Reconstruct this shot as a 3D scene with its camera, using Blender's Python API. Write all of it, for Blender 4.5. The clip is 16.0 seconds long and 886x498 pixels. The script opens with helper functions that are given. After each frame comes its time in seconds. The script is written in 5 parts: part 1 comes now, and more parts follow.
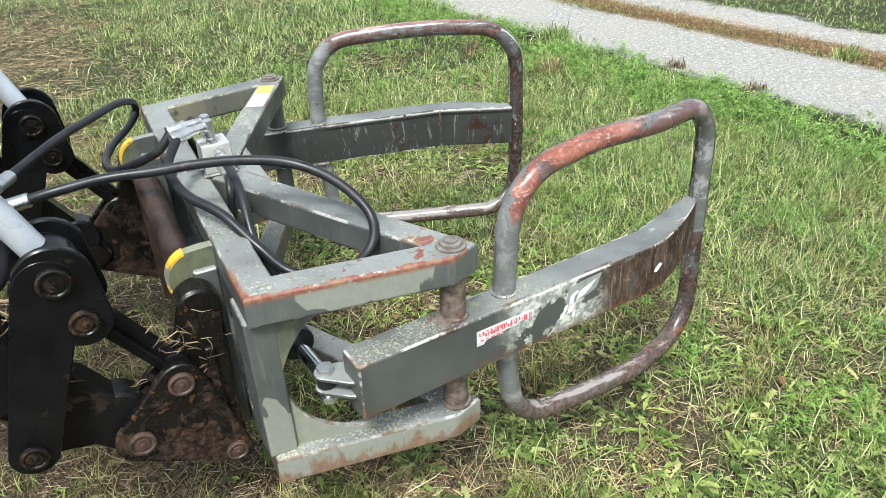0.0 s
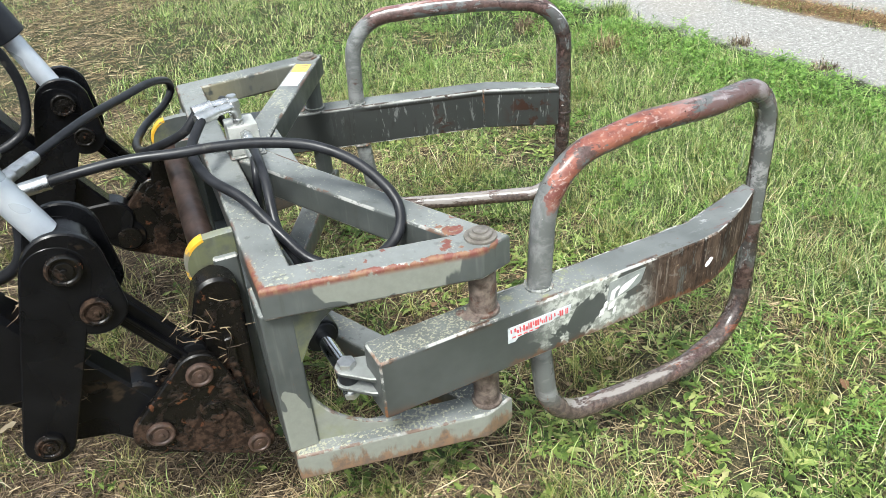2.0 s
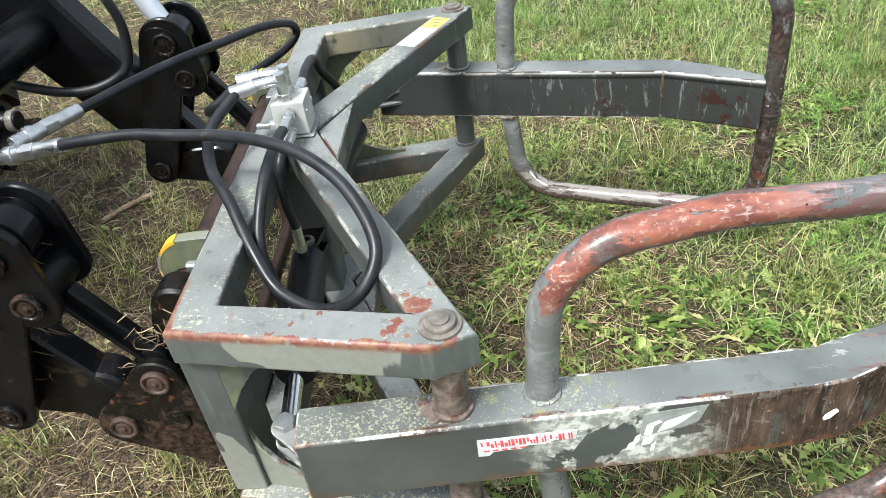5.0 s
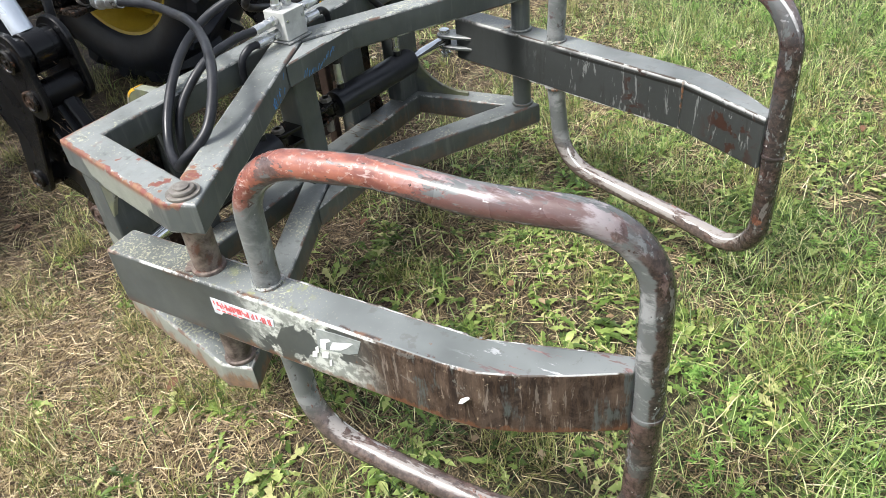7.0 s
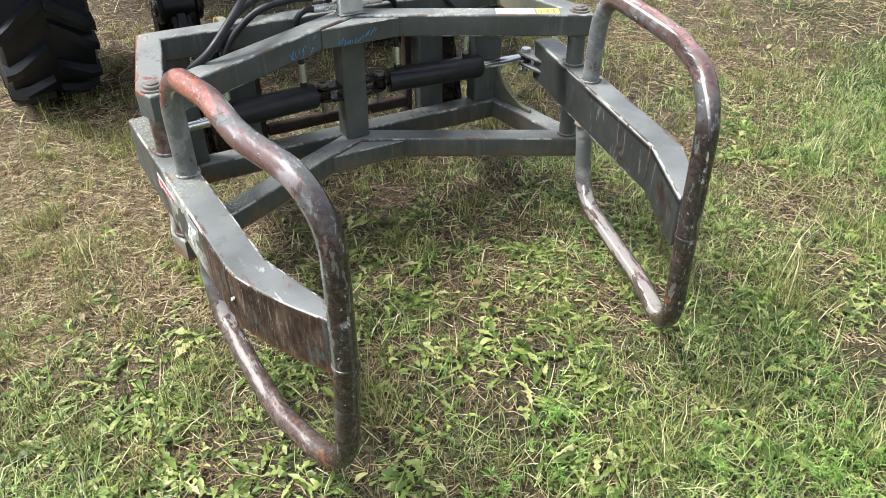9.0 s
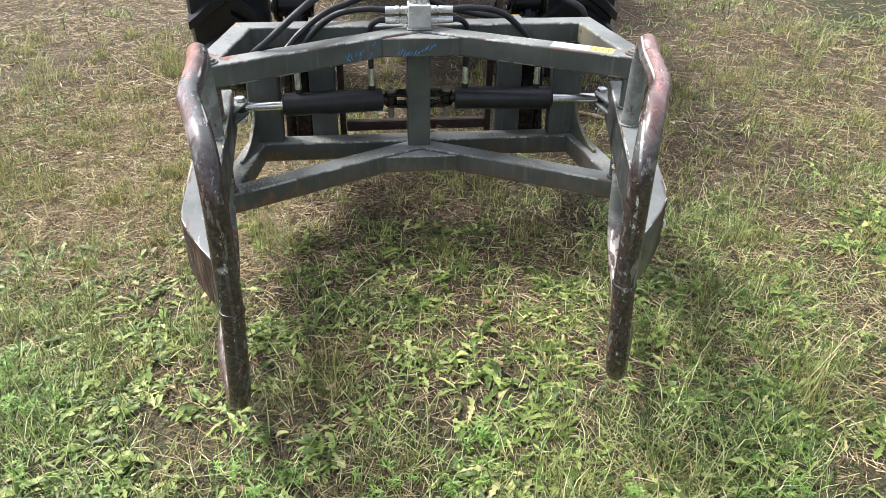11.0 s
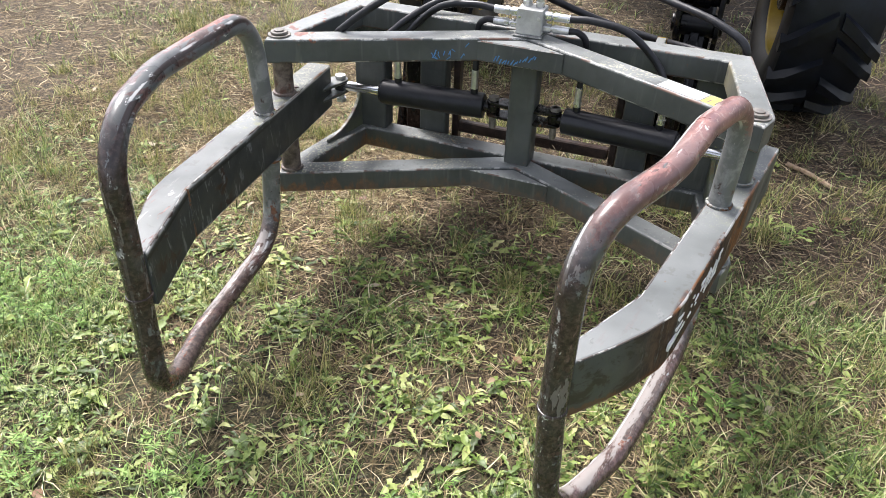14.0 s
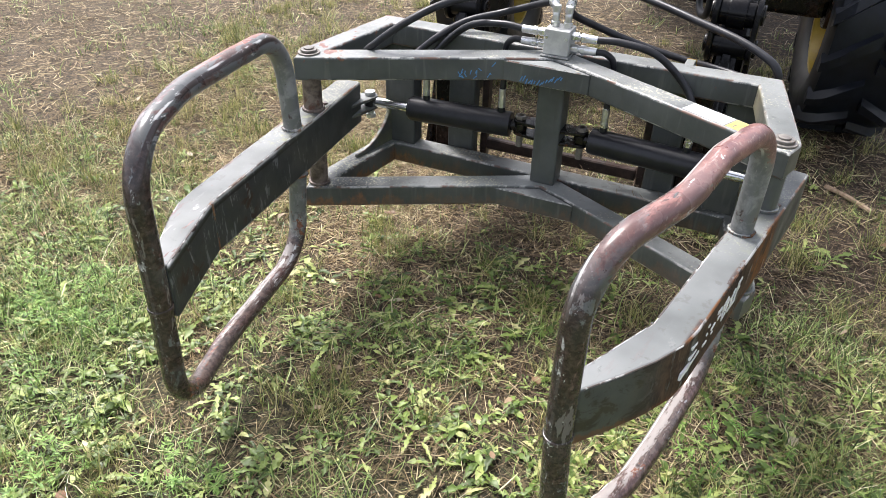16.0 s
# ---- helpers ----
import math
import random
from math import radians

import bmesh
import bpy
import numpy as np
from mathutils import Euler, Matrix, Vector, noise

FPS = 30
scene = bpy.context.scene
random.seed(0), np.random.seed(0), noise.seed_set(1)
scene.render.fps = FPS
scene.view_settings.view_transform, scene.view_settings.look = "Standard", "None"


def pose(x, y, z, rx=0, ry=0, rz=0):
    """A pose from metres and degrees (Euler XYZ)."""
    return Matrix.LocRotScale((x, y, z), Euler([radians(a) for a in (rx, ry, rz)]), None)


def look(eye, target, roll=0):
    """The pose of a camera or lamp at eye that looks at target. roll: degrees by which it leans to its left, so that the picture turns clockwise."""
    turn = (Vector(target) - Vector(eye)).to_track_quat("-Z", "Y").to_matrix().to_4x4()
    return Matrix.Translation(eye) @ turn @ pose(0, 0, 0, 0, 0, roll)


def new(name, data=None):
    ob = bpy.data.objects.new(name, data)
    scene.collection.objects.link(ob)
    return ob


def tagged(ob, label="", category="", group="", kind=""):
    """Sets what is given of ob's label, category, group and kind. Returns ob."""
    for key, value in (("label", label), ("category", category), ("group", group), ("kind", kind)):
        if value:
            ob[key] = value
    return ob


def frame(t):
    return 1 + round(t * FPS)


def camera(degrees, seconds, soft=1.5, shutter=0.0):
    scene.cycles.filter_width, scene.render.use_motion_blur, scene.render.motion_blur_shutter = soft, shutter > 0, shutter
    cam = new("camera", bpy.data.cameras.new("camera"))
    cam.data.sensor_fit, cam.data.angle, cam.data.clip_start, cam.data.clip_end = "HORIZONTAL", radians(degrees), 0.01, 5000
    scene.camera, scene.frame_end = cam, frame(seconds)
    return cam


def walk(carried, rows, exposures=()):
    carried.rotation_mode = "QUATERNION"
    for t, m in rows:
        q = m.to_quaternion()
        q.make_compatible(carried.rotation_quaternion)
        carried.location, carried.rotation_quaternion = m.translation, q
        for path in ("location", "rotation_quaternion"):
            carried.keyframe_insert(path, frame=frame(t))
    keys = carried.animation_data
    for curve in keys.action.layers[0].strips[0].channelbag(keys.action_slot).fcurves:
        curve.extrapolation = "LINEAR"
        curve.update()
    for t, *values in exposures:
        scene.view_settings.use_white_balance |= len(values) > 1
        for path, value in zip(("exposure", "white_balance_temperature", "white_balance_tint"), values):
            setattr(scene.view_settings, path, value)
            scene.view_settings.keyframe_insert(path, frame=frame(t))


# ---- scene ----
cam = camera(61.3, 16.0, soft=0.6)
PATH = [
    (0, (-0.176, -1.799, 1.562), (0.591, -0.262, 0.537), -2.5),
    (0.5, (-0.176, -1.801, 1.562), (0.583, -0.26, 0.537), -2.7),
    (1, (-0.178, -1.803, 1.564), (0.563, -0.258, 0.534), -3.0),
    (1.5, (-0.179, -1.785, 1.552), (0.519, -0.227, 0.51), -3.5),
    (2, (-0.09, -1.738, 1.528), (0.531, -0.162, 0.465), -4.1),
    (2.5, (0.098, -1.711, 1.518), (0.611, -0.115, 0.428), -5.0),
    (3, (0.205, -1.643, 1.492), (0.605, -0.036, 0.37), -5.7),
    (3.5, (0.304, -1.488, 1.487), (0.594, 0.123, 0.338), -6.2),
    (4, (0.337, -1.45, 1.509), (0.501, 0.159, 0.334), -7.0),
    (4.2, (0.348, -1.446, 1.51), (0.456, 0.163, 0.328), -7.3),
    (6.3, (1.09, -1.327, 1.516), (0.371, 0.071, 0.28), -8.1),
    (6.5, (1.189, -1.314, 1.509), (0.391, 0.044, 0.277), -7.8),
    (7, (1.487, -1.299, 1.496), (0.537, -0.029, 0.277), -6.2),
    (7.5, (1.672, -1.172, 1.477), (0.57, -0.031, 0.259), -4.3),
    (8, (1.812, -1.038, 1.512), (0.575, -0.022, 0.312), -2.5),
    (8.5, (2.035, -0.93, 1.5), (0.69, -0.039, 0.318), -0.9),
    (9, (2.264, -0.814, 1.526), (0.823, -0.052, 0.368), -0.0),
    (9.2, (2.31, -0.766, 1.514), (0.829, -0.055, 0.373), 0.2),
    (11.3, (2.6, -0.096, 1.491), (0.906, 0.009, 0.433), 1.1),
    (11.5, (2.569, -0.043, 1.485), (0.869, 0.007, 0.434), 1.3),
    (12, (2.521, 0.058, 1.52), (0.838, -0.035, 0.444), 1.6),
    (12.5, (2.475, 0.261, 1.504), (0.805, 0.022, 0.429), 1.7),
    (13, (2.416, 0.402, 1.502), (0.783, 0.025, 0.41), 1.9),
    (13.5, (2.271, 0.457, 1.503), (0.685, -0.029, 0.386), 2.0),
    (14, (2.187, 0.511, 1.51), (0.644, -0.047, 0.366), 2.1),
    (14.5, (2.157, 0.564, 1.519), (0.646, -0.045, 0.36), 1.8),
    (15, (2.159, 0.565, 1.529), (0.657, -0.072, 0.373), 1.7),
    (15.5, (2.163, 0.56, 1.533), (0.655, -0.095, 0.393), 1.6),
    (16, (2.159, 0.56, 1.538), (0.647, -0.106, 0.41), 1.4),
]
LIGHTNESS = [(0.0, 0.73, 6300, 4), (4.0, 0.76, 6300, 4), (6.5, 0.88, 6350, 8), (9.0, 0.88, 6400, 9), (12.0, 0.96, 6400, 12), (16.0, 1.03, 6450, 14)]
walk(cam, [(t, look(eye, target, roll)) for t, eye, target, roll in PATH], LIGHTNESS)

# ---- sky and sun ----
world = bpy.data.worlds.new("overcast_sky")
scene.world = world
world.use_nodes = True
wn = world.node_tree
wn.nodes.clear()
sky = wn.nodes.new("ShaderNodeTexSky")
sky.sky_type, sky.sun_disc = "NISHITA", False
sky.sun_elevation, sky.sun_rotation = radians(59), radians(214)
sky.air_density, sky.dust_density, sky.ozone_density = 1.0, 4.0, 1.0
soft = wn.nodes.new("ShaderNodeHueSaturation")
soft.inputs["Saturation"].default_value = 0.42
bg = wn.nodes.new("ShaderNodeBackground")
bg.inputs["Strength"].default_value = 0.19
wout = wn.nodes.new("ShaderNodeOutputWorld")
wn.links.new(sky.outputs[0], soft.inputs["Color"])
wn.links.new(soft.outputs[0], bg.inputs["Color"])
wn.links.new(bg.outputs[0], wout.inputs["Surface"])

sun_data = bpy.data.lights.new("sun", "SUN")
sun_data.energy, sun_data.angle, sun_data.color = 2.95, radians(12), (1.0, 0.975, 0.94)
sun = new("sun", sun_data)
sun.matrix_world = look((-1.3, -1.9, 3.8), (0, 0, 0))

# ---- materials ----


class Mat:
    """A node material with a few short helpers."""

    def __init__(self, name):
        self.m = bpy.data.materials.new(name)
        self.m.use_nodes = True
        self.t = self.m.node_tree
        self.b = self.t.nodes["Principled BSDF"]
        self.out = self.t.nodes["Material Output"]
        self.co = self.t.nodes.new("ShaderNodeTexCoord").outputs["Object"]
        sep = self.t.nodes.new("ShaderNodeSeparateXYZ")
        self.link(self.co, sep.inputs[0])
        self.x, self.y, self.z = sep.outputs
        self.geo = self.t.nodes.new("ShaderNodeNewGeometry")

    def link(self, a, b):
        self.t.links.new(a, b)

    def put(self, sock, v):
        if isinstance(v, bpy.types.NodeSocket):
            self.link(v, sock)
        else:
            sock.default_value = v

    def noise(self, scale, detail=3.0, rough=0.55, dist=0.0, stretch=None, seed=0.0):
        n = self.t.nodes.new("ShaderNodeTexNoise")
        n.noise_dimensions = "4D"
        n.inputs["W"].default_value = seed
        n.inputs["Scale"].default_value = scale
        n.inputs["Detail"].default_value = detail
        n.inputs["Roughness"].default_value = rough
        n.inputs["Distortion"].default_value = dist
        src = self.co
        if stretch:
            mp = self.t.nodes.new("ShaderNodeMapping")
            mp.inputs["Scale"].default_value = stretch
            self.link(self.co, mp.inputs[0])
            src = mp.outputs[0]
        self.link(src, n.inputs["Vector"])
        return n.outputs["Fac"]

    def voronoi(self, scale, feature="F1"):
        n = self.t.nodes.new("ShaderNodeTexVoronoi")
        n.feature = feature
        n.inputs["Scale"].default_value = scale
        self.link(self.co, n.inputs["Vector"])
        return n.outputs

    def step(self, v, lo, hi):
        """0 below lo, 1 above hi, smooth between; lo over hi turns it round."""
        n = self.t.nodes.new("ShaderNodeMapRange")
        n.interpolation_type = "SMOOTHSTEP"
        if lo > hi:
            n.inputs["To Min"].default_value, n.inputs["To Max"].default_value = 1.0, 0.0
            lo, hi = hi, lo
        n.inputs["From Min"].default_value, n.inputs["From Max"].default_value = lo, hi
        self.put(n.inputs["Value"], v)
        return n.outputs[0]

    def math(self, op, a, b=0.0):
        n = self.t.nodes.new("ShaderNodeMath")
        n.operation = op
        self.put(n.inputs[0], a)
        self.put(n.inputs[1], b)
        return n.outputs[0]

    def mul(self, *v):
        r = v[0]
        for o in v[1:]:
            r = self.math("MULTIPLY", r, o)
        return r

    def add(self, a, b):
        return self.math("ADD", a, b)

    def big(self, *v):
        r = v[0]
        for o in v[1:]:
            r = self.math("MAXIMUM", r, o)
        return r

    def band(self, v, a, b, s=0.02):
        return self.mul(self.step(v, a - s, a + s), self.step(v, b + s, b - s))

    def mix(self, f, a, b):
        n = self.t.nodes.new("ShaderNodeMix")
        n.data_type = "RGBA"
        self.put(n.inputs[0], f)
        for k, c in ((6, a), (7, b)):
            self.put(n.inputs[k], c if isinstance(c, bpy.types.NodeSocket) else (*c, 1.0))
        return n.outputs[2]

    def lerp(self, f, a, b):
        n = self.t.nodes.new("ShaderNodeMix")
        self.put(n.inputs[0], f)
        self.put(n.inputs[2], a)
        self.put(n.inputs[3], b)
        return n.outputs[0]

    def normal_part(self):
        """The surface's normal in the thing's own axes, as three values."""
        vt = self.t.nodes.new("ShaderNodeVectorTransform")
        vt.vector_type, vt.convert_from, vt.convert_to = "NORMAL", "WORLD", "OBJECT"
        self.link(self.geo.outputs["Normal"], vt.inputs[0])
        sep = self.t.nodes.new("ShaderNodeSeparateXYZ")
        self.link(vt.outputs[0], sep.inputs[0])
        return sep.outputs

    def bump(self, h, strength=0.3, dist=0.002):
        n = self.t.nodes.new("ShaderNodeBump")
        n.inputs["Strength"].default_value, n.inputs["Distance"].default_value = strength, dist
        self.link(h, n.inputs["Height"])
        self.link(n.outputs[0], self.b.inputs["Normal"])

    def done(self, color=None, rough=None, metal=None, spec=None):
        for key, v in (("Base Color", color), ("Roughness", rough), ("Metallic", metal), ("Specular IOR Level", spec)):
            if v is not None:
                self.put(self.b.inputs[key], (*v, 1.0) if isinstance(v, tuple) else v)
        return self.m


PRIMER = (0.15, 0.048, 0.038)
RUST = (0.16, 0.058, 0.022)
LICHEN = (0.48, 0.47, 0.32)


def painted_steel(name, edge_red=None, seed=0.0, worn=0.0, moss=0.0):
    """Weathered olive-grey paint: clouded tone, tops lightened for the sky's sheen, dull wet patches, lichen dots on
    level faces, rust specks.
    """
    k = Mat(name)
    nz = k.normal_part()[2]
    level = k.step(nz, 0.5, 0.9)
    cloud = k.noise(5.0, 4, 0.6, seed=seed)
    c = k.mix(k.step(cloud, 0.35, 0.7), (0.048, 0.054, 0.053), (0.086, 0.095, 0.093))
    # level faces turned paler, which puts the sky's sheen into the colour
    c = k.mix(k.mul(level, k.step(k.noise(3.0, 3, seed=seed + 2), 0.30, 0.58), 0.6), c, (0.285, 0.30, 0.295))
    # run marks down the upright faces
    runs = k.noise(9.0, 3, 0.6, stretch=(5, 5, 0.5), seed=seed + 5)
    c = k.mix(k.mul(k.step(runs, 0.54, 0.70), k.math("SUBTRACT", 1.0, level), 0.25), c, (0.20, 0.205, 0.19))
    c = k.mix(k.mul(k.step(runs, 0.42, 0.3), 0.5), c, (0.05, 0.053, 0.047))
    # a second, paler coat with a dripping border on the worn side's outer face
    outer = k.mul(k.step(k.normal_part()[1], -0.6, -0.85), k.step(k.y, -0.46, -0.5))
    drip = k.add(k.noise(13.0, 3, 0.45, 0.4, stretch=(1, 1, 0.6), seed=seed + 9), -0.5)
    rail = k.mul(k.step(k.z, 0.66, 0.68), k.step(k.add(k.z, k.mul(drip, 0.16)), 0.728, 0.731), k.band(k.add(k.x, k.mul(drip, 0.2)), 0.10, 0.36, 0.003))
    post = k.mul(k.step(k.z, 0.66, 0.64), k.step(k.add(k.add(k.z, k.mul(drip, 0.5)), k.mul(k.x, -0.6)), 0.485, 0.478))
    pale = k.mul(outer, k.big(rail, post))
    c = k.mix(k.mul(pale, 0.8), c, (0.25, 0.26, 0.225))
    grow = k.add(k.step(k.noise(6.0, 3, seed=seed + 3), 0.40, 0.66), k.mul(k.step(k.z, 0.45, 0.40), k.step(k.y, -0.40, -0.50), 0.6))
    lich = k.mul(k.step(k.add(k.noise(150.0, 4, 0.65, seed=seed + 61), k.mul(grow, 0.12)), 0.63, 0.69), level)
    c = k.mix(k.mul(lich, k.lerp(k.mul(k.step(k.x, 0.12, 0.06), k.step(k.y, -0.3, -0.1)), 0.62, 0.12)), c, LICHEN)
    # edges rubbed bare, rusting here and there
    edge = k.mul(k.band(k.math("ABSOLUTE", nz), 0.25, 0.93, 0.04), k.step(k.noise(15.0, 6, 0.75, seed=seed + 71), 0.47, 0.54))
    c = k.mix(k.mul(edge, 0.85), c, k.mix(k.step(k.noise(9.0, 4, seed=seed + 75), 0.48, 0.54), (0.36, 0.36, 0.34), (0.11, 0.055, 0.035)))
    fine = k.noise(55.0, 5, 0.7, seed=seed + 4)
    if moss:
        c = k.mix(k.mul(k.step(k.noise(8.0, 5, 0.65, seed=seed + 81), 0.42, 0.6), moss), c, (0.17, 0.18, 0.075))
    specks = k.step(k.add(fine, k.mul(k.noise(6, 2, seed=seed + 7), 0.35)), 0.86, 0.9)
    c = k.mix(specks, c, RUST)
    seep = k.mul(k.step(k.add(k.z, k.mul(k.add(k.noise(10.0, 5, 0.7, 0.3, stretch=(2, 2, 0.6), seed=seed + 13), -0.5), 0.22)), 0.345, 0.318), k.lerp(k.step(k.y, -0.35, -0.5), 0.35, 0.9))
    c = k.mix(k.mul(seep, 0.85), c, k.mix(k.step(fine, 0.4, 0.6), (0.21, 0.10, 0.045), (0.12, 0.06, 0.035)))
    if edge_red:
        # patches of cream on the sound side's inner face, stronger towards the back
        cream = k.mul(k.step(k.normal_part()[1], -0.6, -0.8), k.step(k.y, 0.50, 0.53), k.step(k.z, 0.70, 0.71), k.step(k.noise(9.0, 4, 0.6, seed=55), 0.40, 0.46))
        c = k.mix(k.mul(cream, k.lerp(k.step(k.x, 0.22, 0.10), 0.15, 0.5)), c, (0.36, 0.32, 0.20))
        red = edge_red(k)
        c = k.mix(red, c, k.mix(k.step(fine, 0.42, 0.62), PRIMER, (0.23, 0.115, 0.062)))
    c = k.mix(k.mul(k.step(fine, 0.3, 0.75), 0.25), c, (0.09, 0.09, 0.08))
    rough = k.lerp(k.step(k.noise(7.0, 4, seed=seed + 8), 0.35, 0.65), 0.30, 0.55)
    k.bump(k.add(k.mul(fine, 0.5), k.mul(lich, 0.8)), 0.35, 0.0015)
    return k.done(c, rough, 0.0, 0.36)


def red_edges(k):
    """Old red primer along the worn upper edges and in flakes near the pivots, on the side where paint has gone."""
    side = k.step(k.y, -0.46, -0.52)
    ragged = k.mul(k.add(k.noise(22.0, 6, 0.75, seed=31), -0.5), 0.05)
    # distance from the outer upper edge of the side bar
    edge = k.math("ADD", k.add(k.y, k.mul(k.x, 0.168)), 0.612)
    broken = k.step(k.noise(11.0, 4, 0.6, seed=41), 0.36, 0.42)
    e1 = k.mul(k.band(k.add(edge, ragged), -0.004, 0.0065, 0.0015), broken)
    e2 = k.band(k.add(k.x, ragged), -0.01, 0.010, 0.003)
    top = k.step(k.z, 0.770, 0.783)
    flakes = k.mul(k.step(k.noise(27.0, 4, 0.55, 0.4, seed=12), 0.60, 0.61), k.band(k.x, 0.12, 0.47, 0.05), top)
    # thinner traces along the edges of the other side's bar
    mate = k.math("ADD", k.add(k.mul(k.y, -1.0), k.mul(k.x, 0.168)), 0.612)
    e3 = k.big(k.mul(k.band(k.add(mate, ragged), -0.003, 0.004, 0.0015), broken), k.mul(k.band(k.add(k.x, ragged), -0.008, 0.006, 0.003), k.step(k.noise(12.0, 3, seed=47), 0.46, 0.54)))
    other = k.mul(k.step(k.y, 0.50, 0.54), top, 0.75)
    return k.big(k.mul(k.big(k.mul(k.big(e1, e2), top), flakes), side), k.mul(e3, other))


def arm_paint(name, out, brown):
    """Arm beam: grey paint, rubbed to primer, white remnants and brown rust on the outer face (out: sign of its y)."""
    k = Mat(name)
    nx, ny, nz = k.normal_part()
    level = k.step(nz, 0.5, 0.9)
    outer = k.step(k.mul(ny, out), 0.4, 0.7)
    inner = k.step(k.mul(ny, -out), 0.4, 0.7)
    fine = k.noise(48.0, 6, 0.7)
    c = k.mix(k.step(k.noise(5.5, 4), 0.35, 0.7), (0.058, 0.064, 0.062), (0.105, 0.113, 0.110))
    # beam top painted paler in place of the sky's grazing reflection
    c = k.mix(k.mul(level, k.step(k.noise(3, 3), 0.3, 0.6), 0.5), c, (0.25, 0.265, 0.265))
    c = k.mix(k.mul(level, k.step(k.noise(26, 6, 0.72, 0.4, seed=51), 0.58, 0.62), 0.5), c, (0.085, 0.085, 0.078))
    grow = k.step(k.add(k.noise(5, 3), k.mul(k.x, -0.18)), 0.36, 0.6)
    lich = k.mul(k.step(k.add(k.noise(250.0, 4, 0.65, seed=61), k.mul(grow, 0.12)), 0.625, 0.70), level, k.lerp(k.step(k.x, 0.50, 0.24), 0.0, 0.4 if brown else 1.0))
    moss = k.mul(level, k.band(k.x, 0.06, 0.24, 0.06), k.step(k.noise(38.0, 5, 0.7, seed=62), 0.53, 0.60), 0.15 if brown else 0.6)
    c = k.mix(moss, c, (0.24, 0.25, 0.085))
    c = k.mix(k.mul(lich, 0.55), c, LICHEN)
    scuff = k.noise(16.0, 6, 0.74, 0.5, stretch=(0.35, 2.2, 1.0), seed=83)
    fore = k.mul(level, k.step(k.x, 0.52, 0.66), 0.15 if brown else 1.0)
    c = k.mix(k.mul(fore, k.step(scuff, 0.565, 0.59)), c, k.mix(k.step(fine, 0.45, 0.6), (0.11, 0.065, 0.06), (0.19, 0.12, 0.115)))
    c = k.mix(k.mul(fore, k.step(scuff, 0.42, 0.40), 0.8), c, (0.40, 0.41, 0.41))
    pits = k.mul(k.step(k.z, 0.604, 0.611), k.step(k.mul(k.y, out), 0.030, 0.037), k.step(k.noise(20.0, 6, 0.75, stretch=(0.6, 1, 1), seed=87), 0.545, 0.57))
    c = k.mix(k.mul(pits, 0.9), c, k.mix(k.step(fine, 0.42, 0.6), (0.035, 0.018, 0.013), (0.13, 0.062, 0.034)))
    runs = k.noise(9.0, 5, 0.68, 0.5, stretch=(5, 5, 0.7), seed=3)
    # whole inner face darkened: its shade is mixed into the paint colour
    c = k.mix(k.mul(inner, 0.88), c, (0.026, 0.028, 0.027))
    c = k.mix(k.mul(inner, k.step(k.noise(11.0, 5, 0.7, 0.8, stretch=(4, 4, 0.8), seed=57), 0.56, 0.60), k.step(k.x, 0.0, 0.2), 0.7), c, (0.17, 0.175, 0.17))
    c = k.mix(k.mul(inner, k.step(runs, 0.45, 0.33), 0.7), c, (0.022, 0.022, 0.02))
    c = k.mix(k.mul(outer, 0.5), c, (0.040, 0.043, 0.040))
    patch = k.noise(9.0, 4, 0.6, 0.6, seed=6)
    if not brown:
        pale = k.mul(outer, k.band(k.x, 0.12, 0.43, 0.05), k.step(patch, 0.47, 0.5))
        c = k.mix(pale, c, k.mix(k.step(fine, 0.42, 0.56), (0.50, 0.51, 0.47), (0.20, 0.21, 0.19)))
        b0, b1, amount = 0.38, 0.90, 0.41
    else:
        b0, b1, amount = 0.02, 0.68, 0.40
    stain = k.mul(outer, k.band(k.x, b0, b1, 0.06), k.step(k.add(k.mul(patch, 0.5), k.mul(runs, 0.5)), amount, amount + 0.06))
    tone = k.mix(k.step(runs, 0.42, 0.6), (0.020, 0.013, 0.010), (0.075, 0.048, 0.032) if not brown else (0.085, 0.055, 0.036))
    thin = k.noise(17.0, 5, 0.7, 0.3, stretch=(7, 7, 0.8), seed=33)
    tone = k.mix(k.mul(k.step(thin, 0.56, 0.62), 0.8), tone, (0.24, 0.20, 0.165) if not brown else (0.15, 0.10, 0.07))
    tone = k.mix(k.mul(k.step(thin, 0.46, 0.40), 0.7), tone, (0.012, 0.008, 0.007))
    tone = k.mix(k.mul(k.step(k.noise(22.0, 5, 0.7, 0.6, seed=37), 0.60, 0.63), 0.75), tone, (0.17, 0.165, 0.15))
    if not brown:
        blot = k.noise(16.0, 6, 0.72, 0.6, stretch=(1.6, 1.6, 1.0), seed=47)
        tone = k.mix(0.42, tone, k.mix(k.step(blot, 0.40, 0.60), (0.020, 0.013, 0.010), (0.115, 0.082, 0.062)))
        tone = k.mix(k.mul(k.step(k.noise(70.0, 5, 0.7, seed=49), 0.62, 0.66), 0.7), tone, (0.30, 0.24, 0.17))
    if brown:
        tone = k.mix(0.55, tone, k.mix(k.step(k.noise(14.0, 6, 0.7, 0.5, seed=43), 0.42, 0.60), (0.035, 0.024, 0.018), (0.10, 0.065, 0.042)))
    c = k.mix(stain, c, tone)
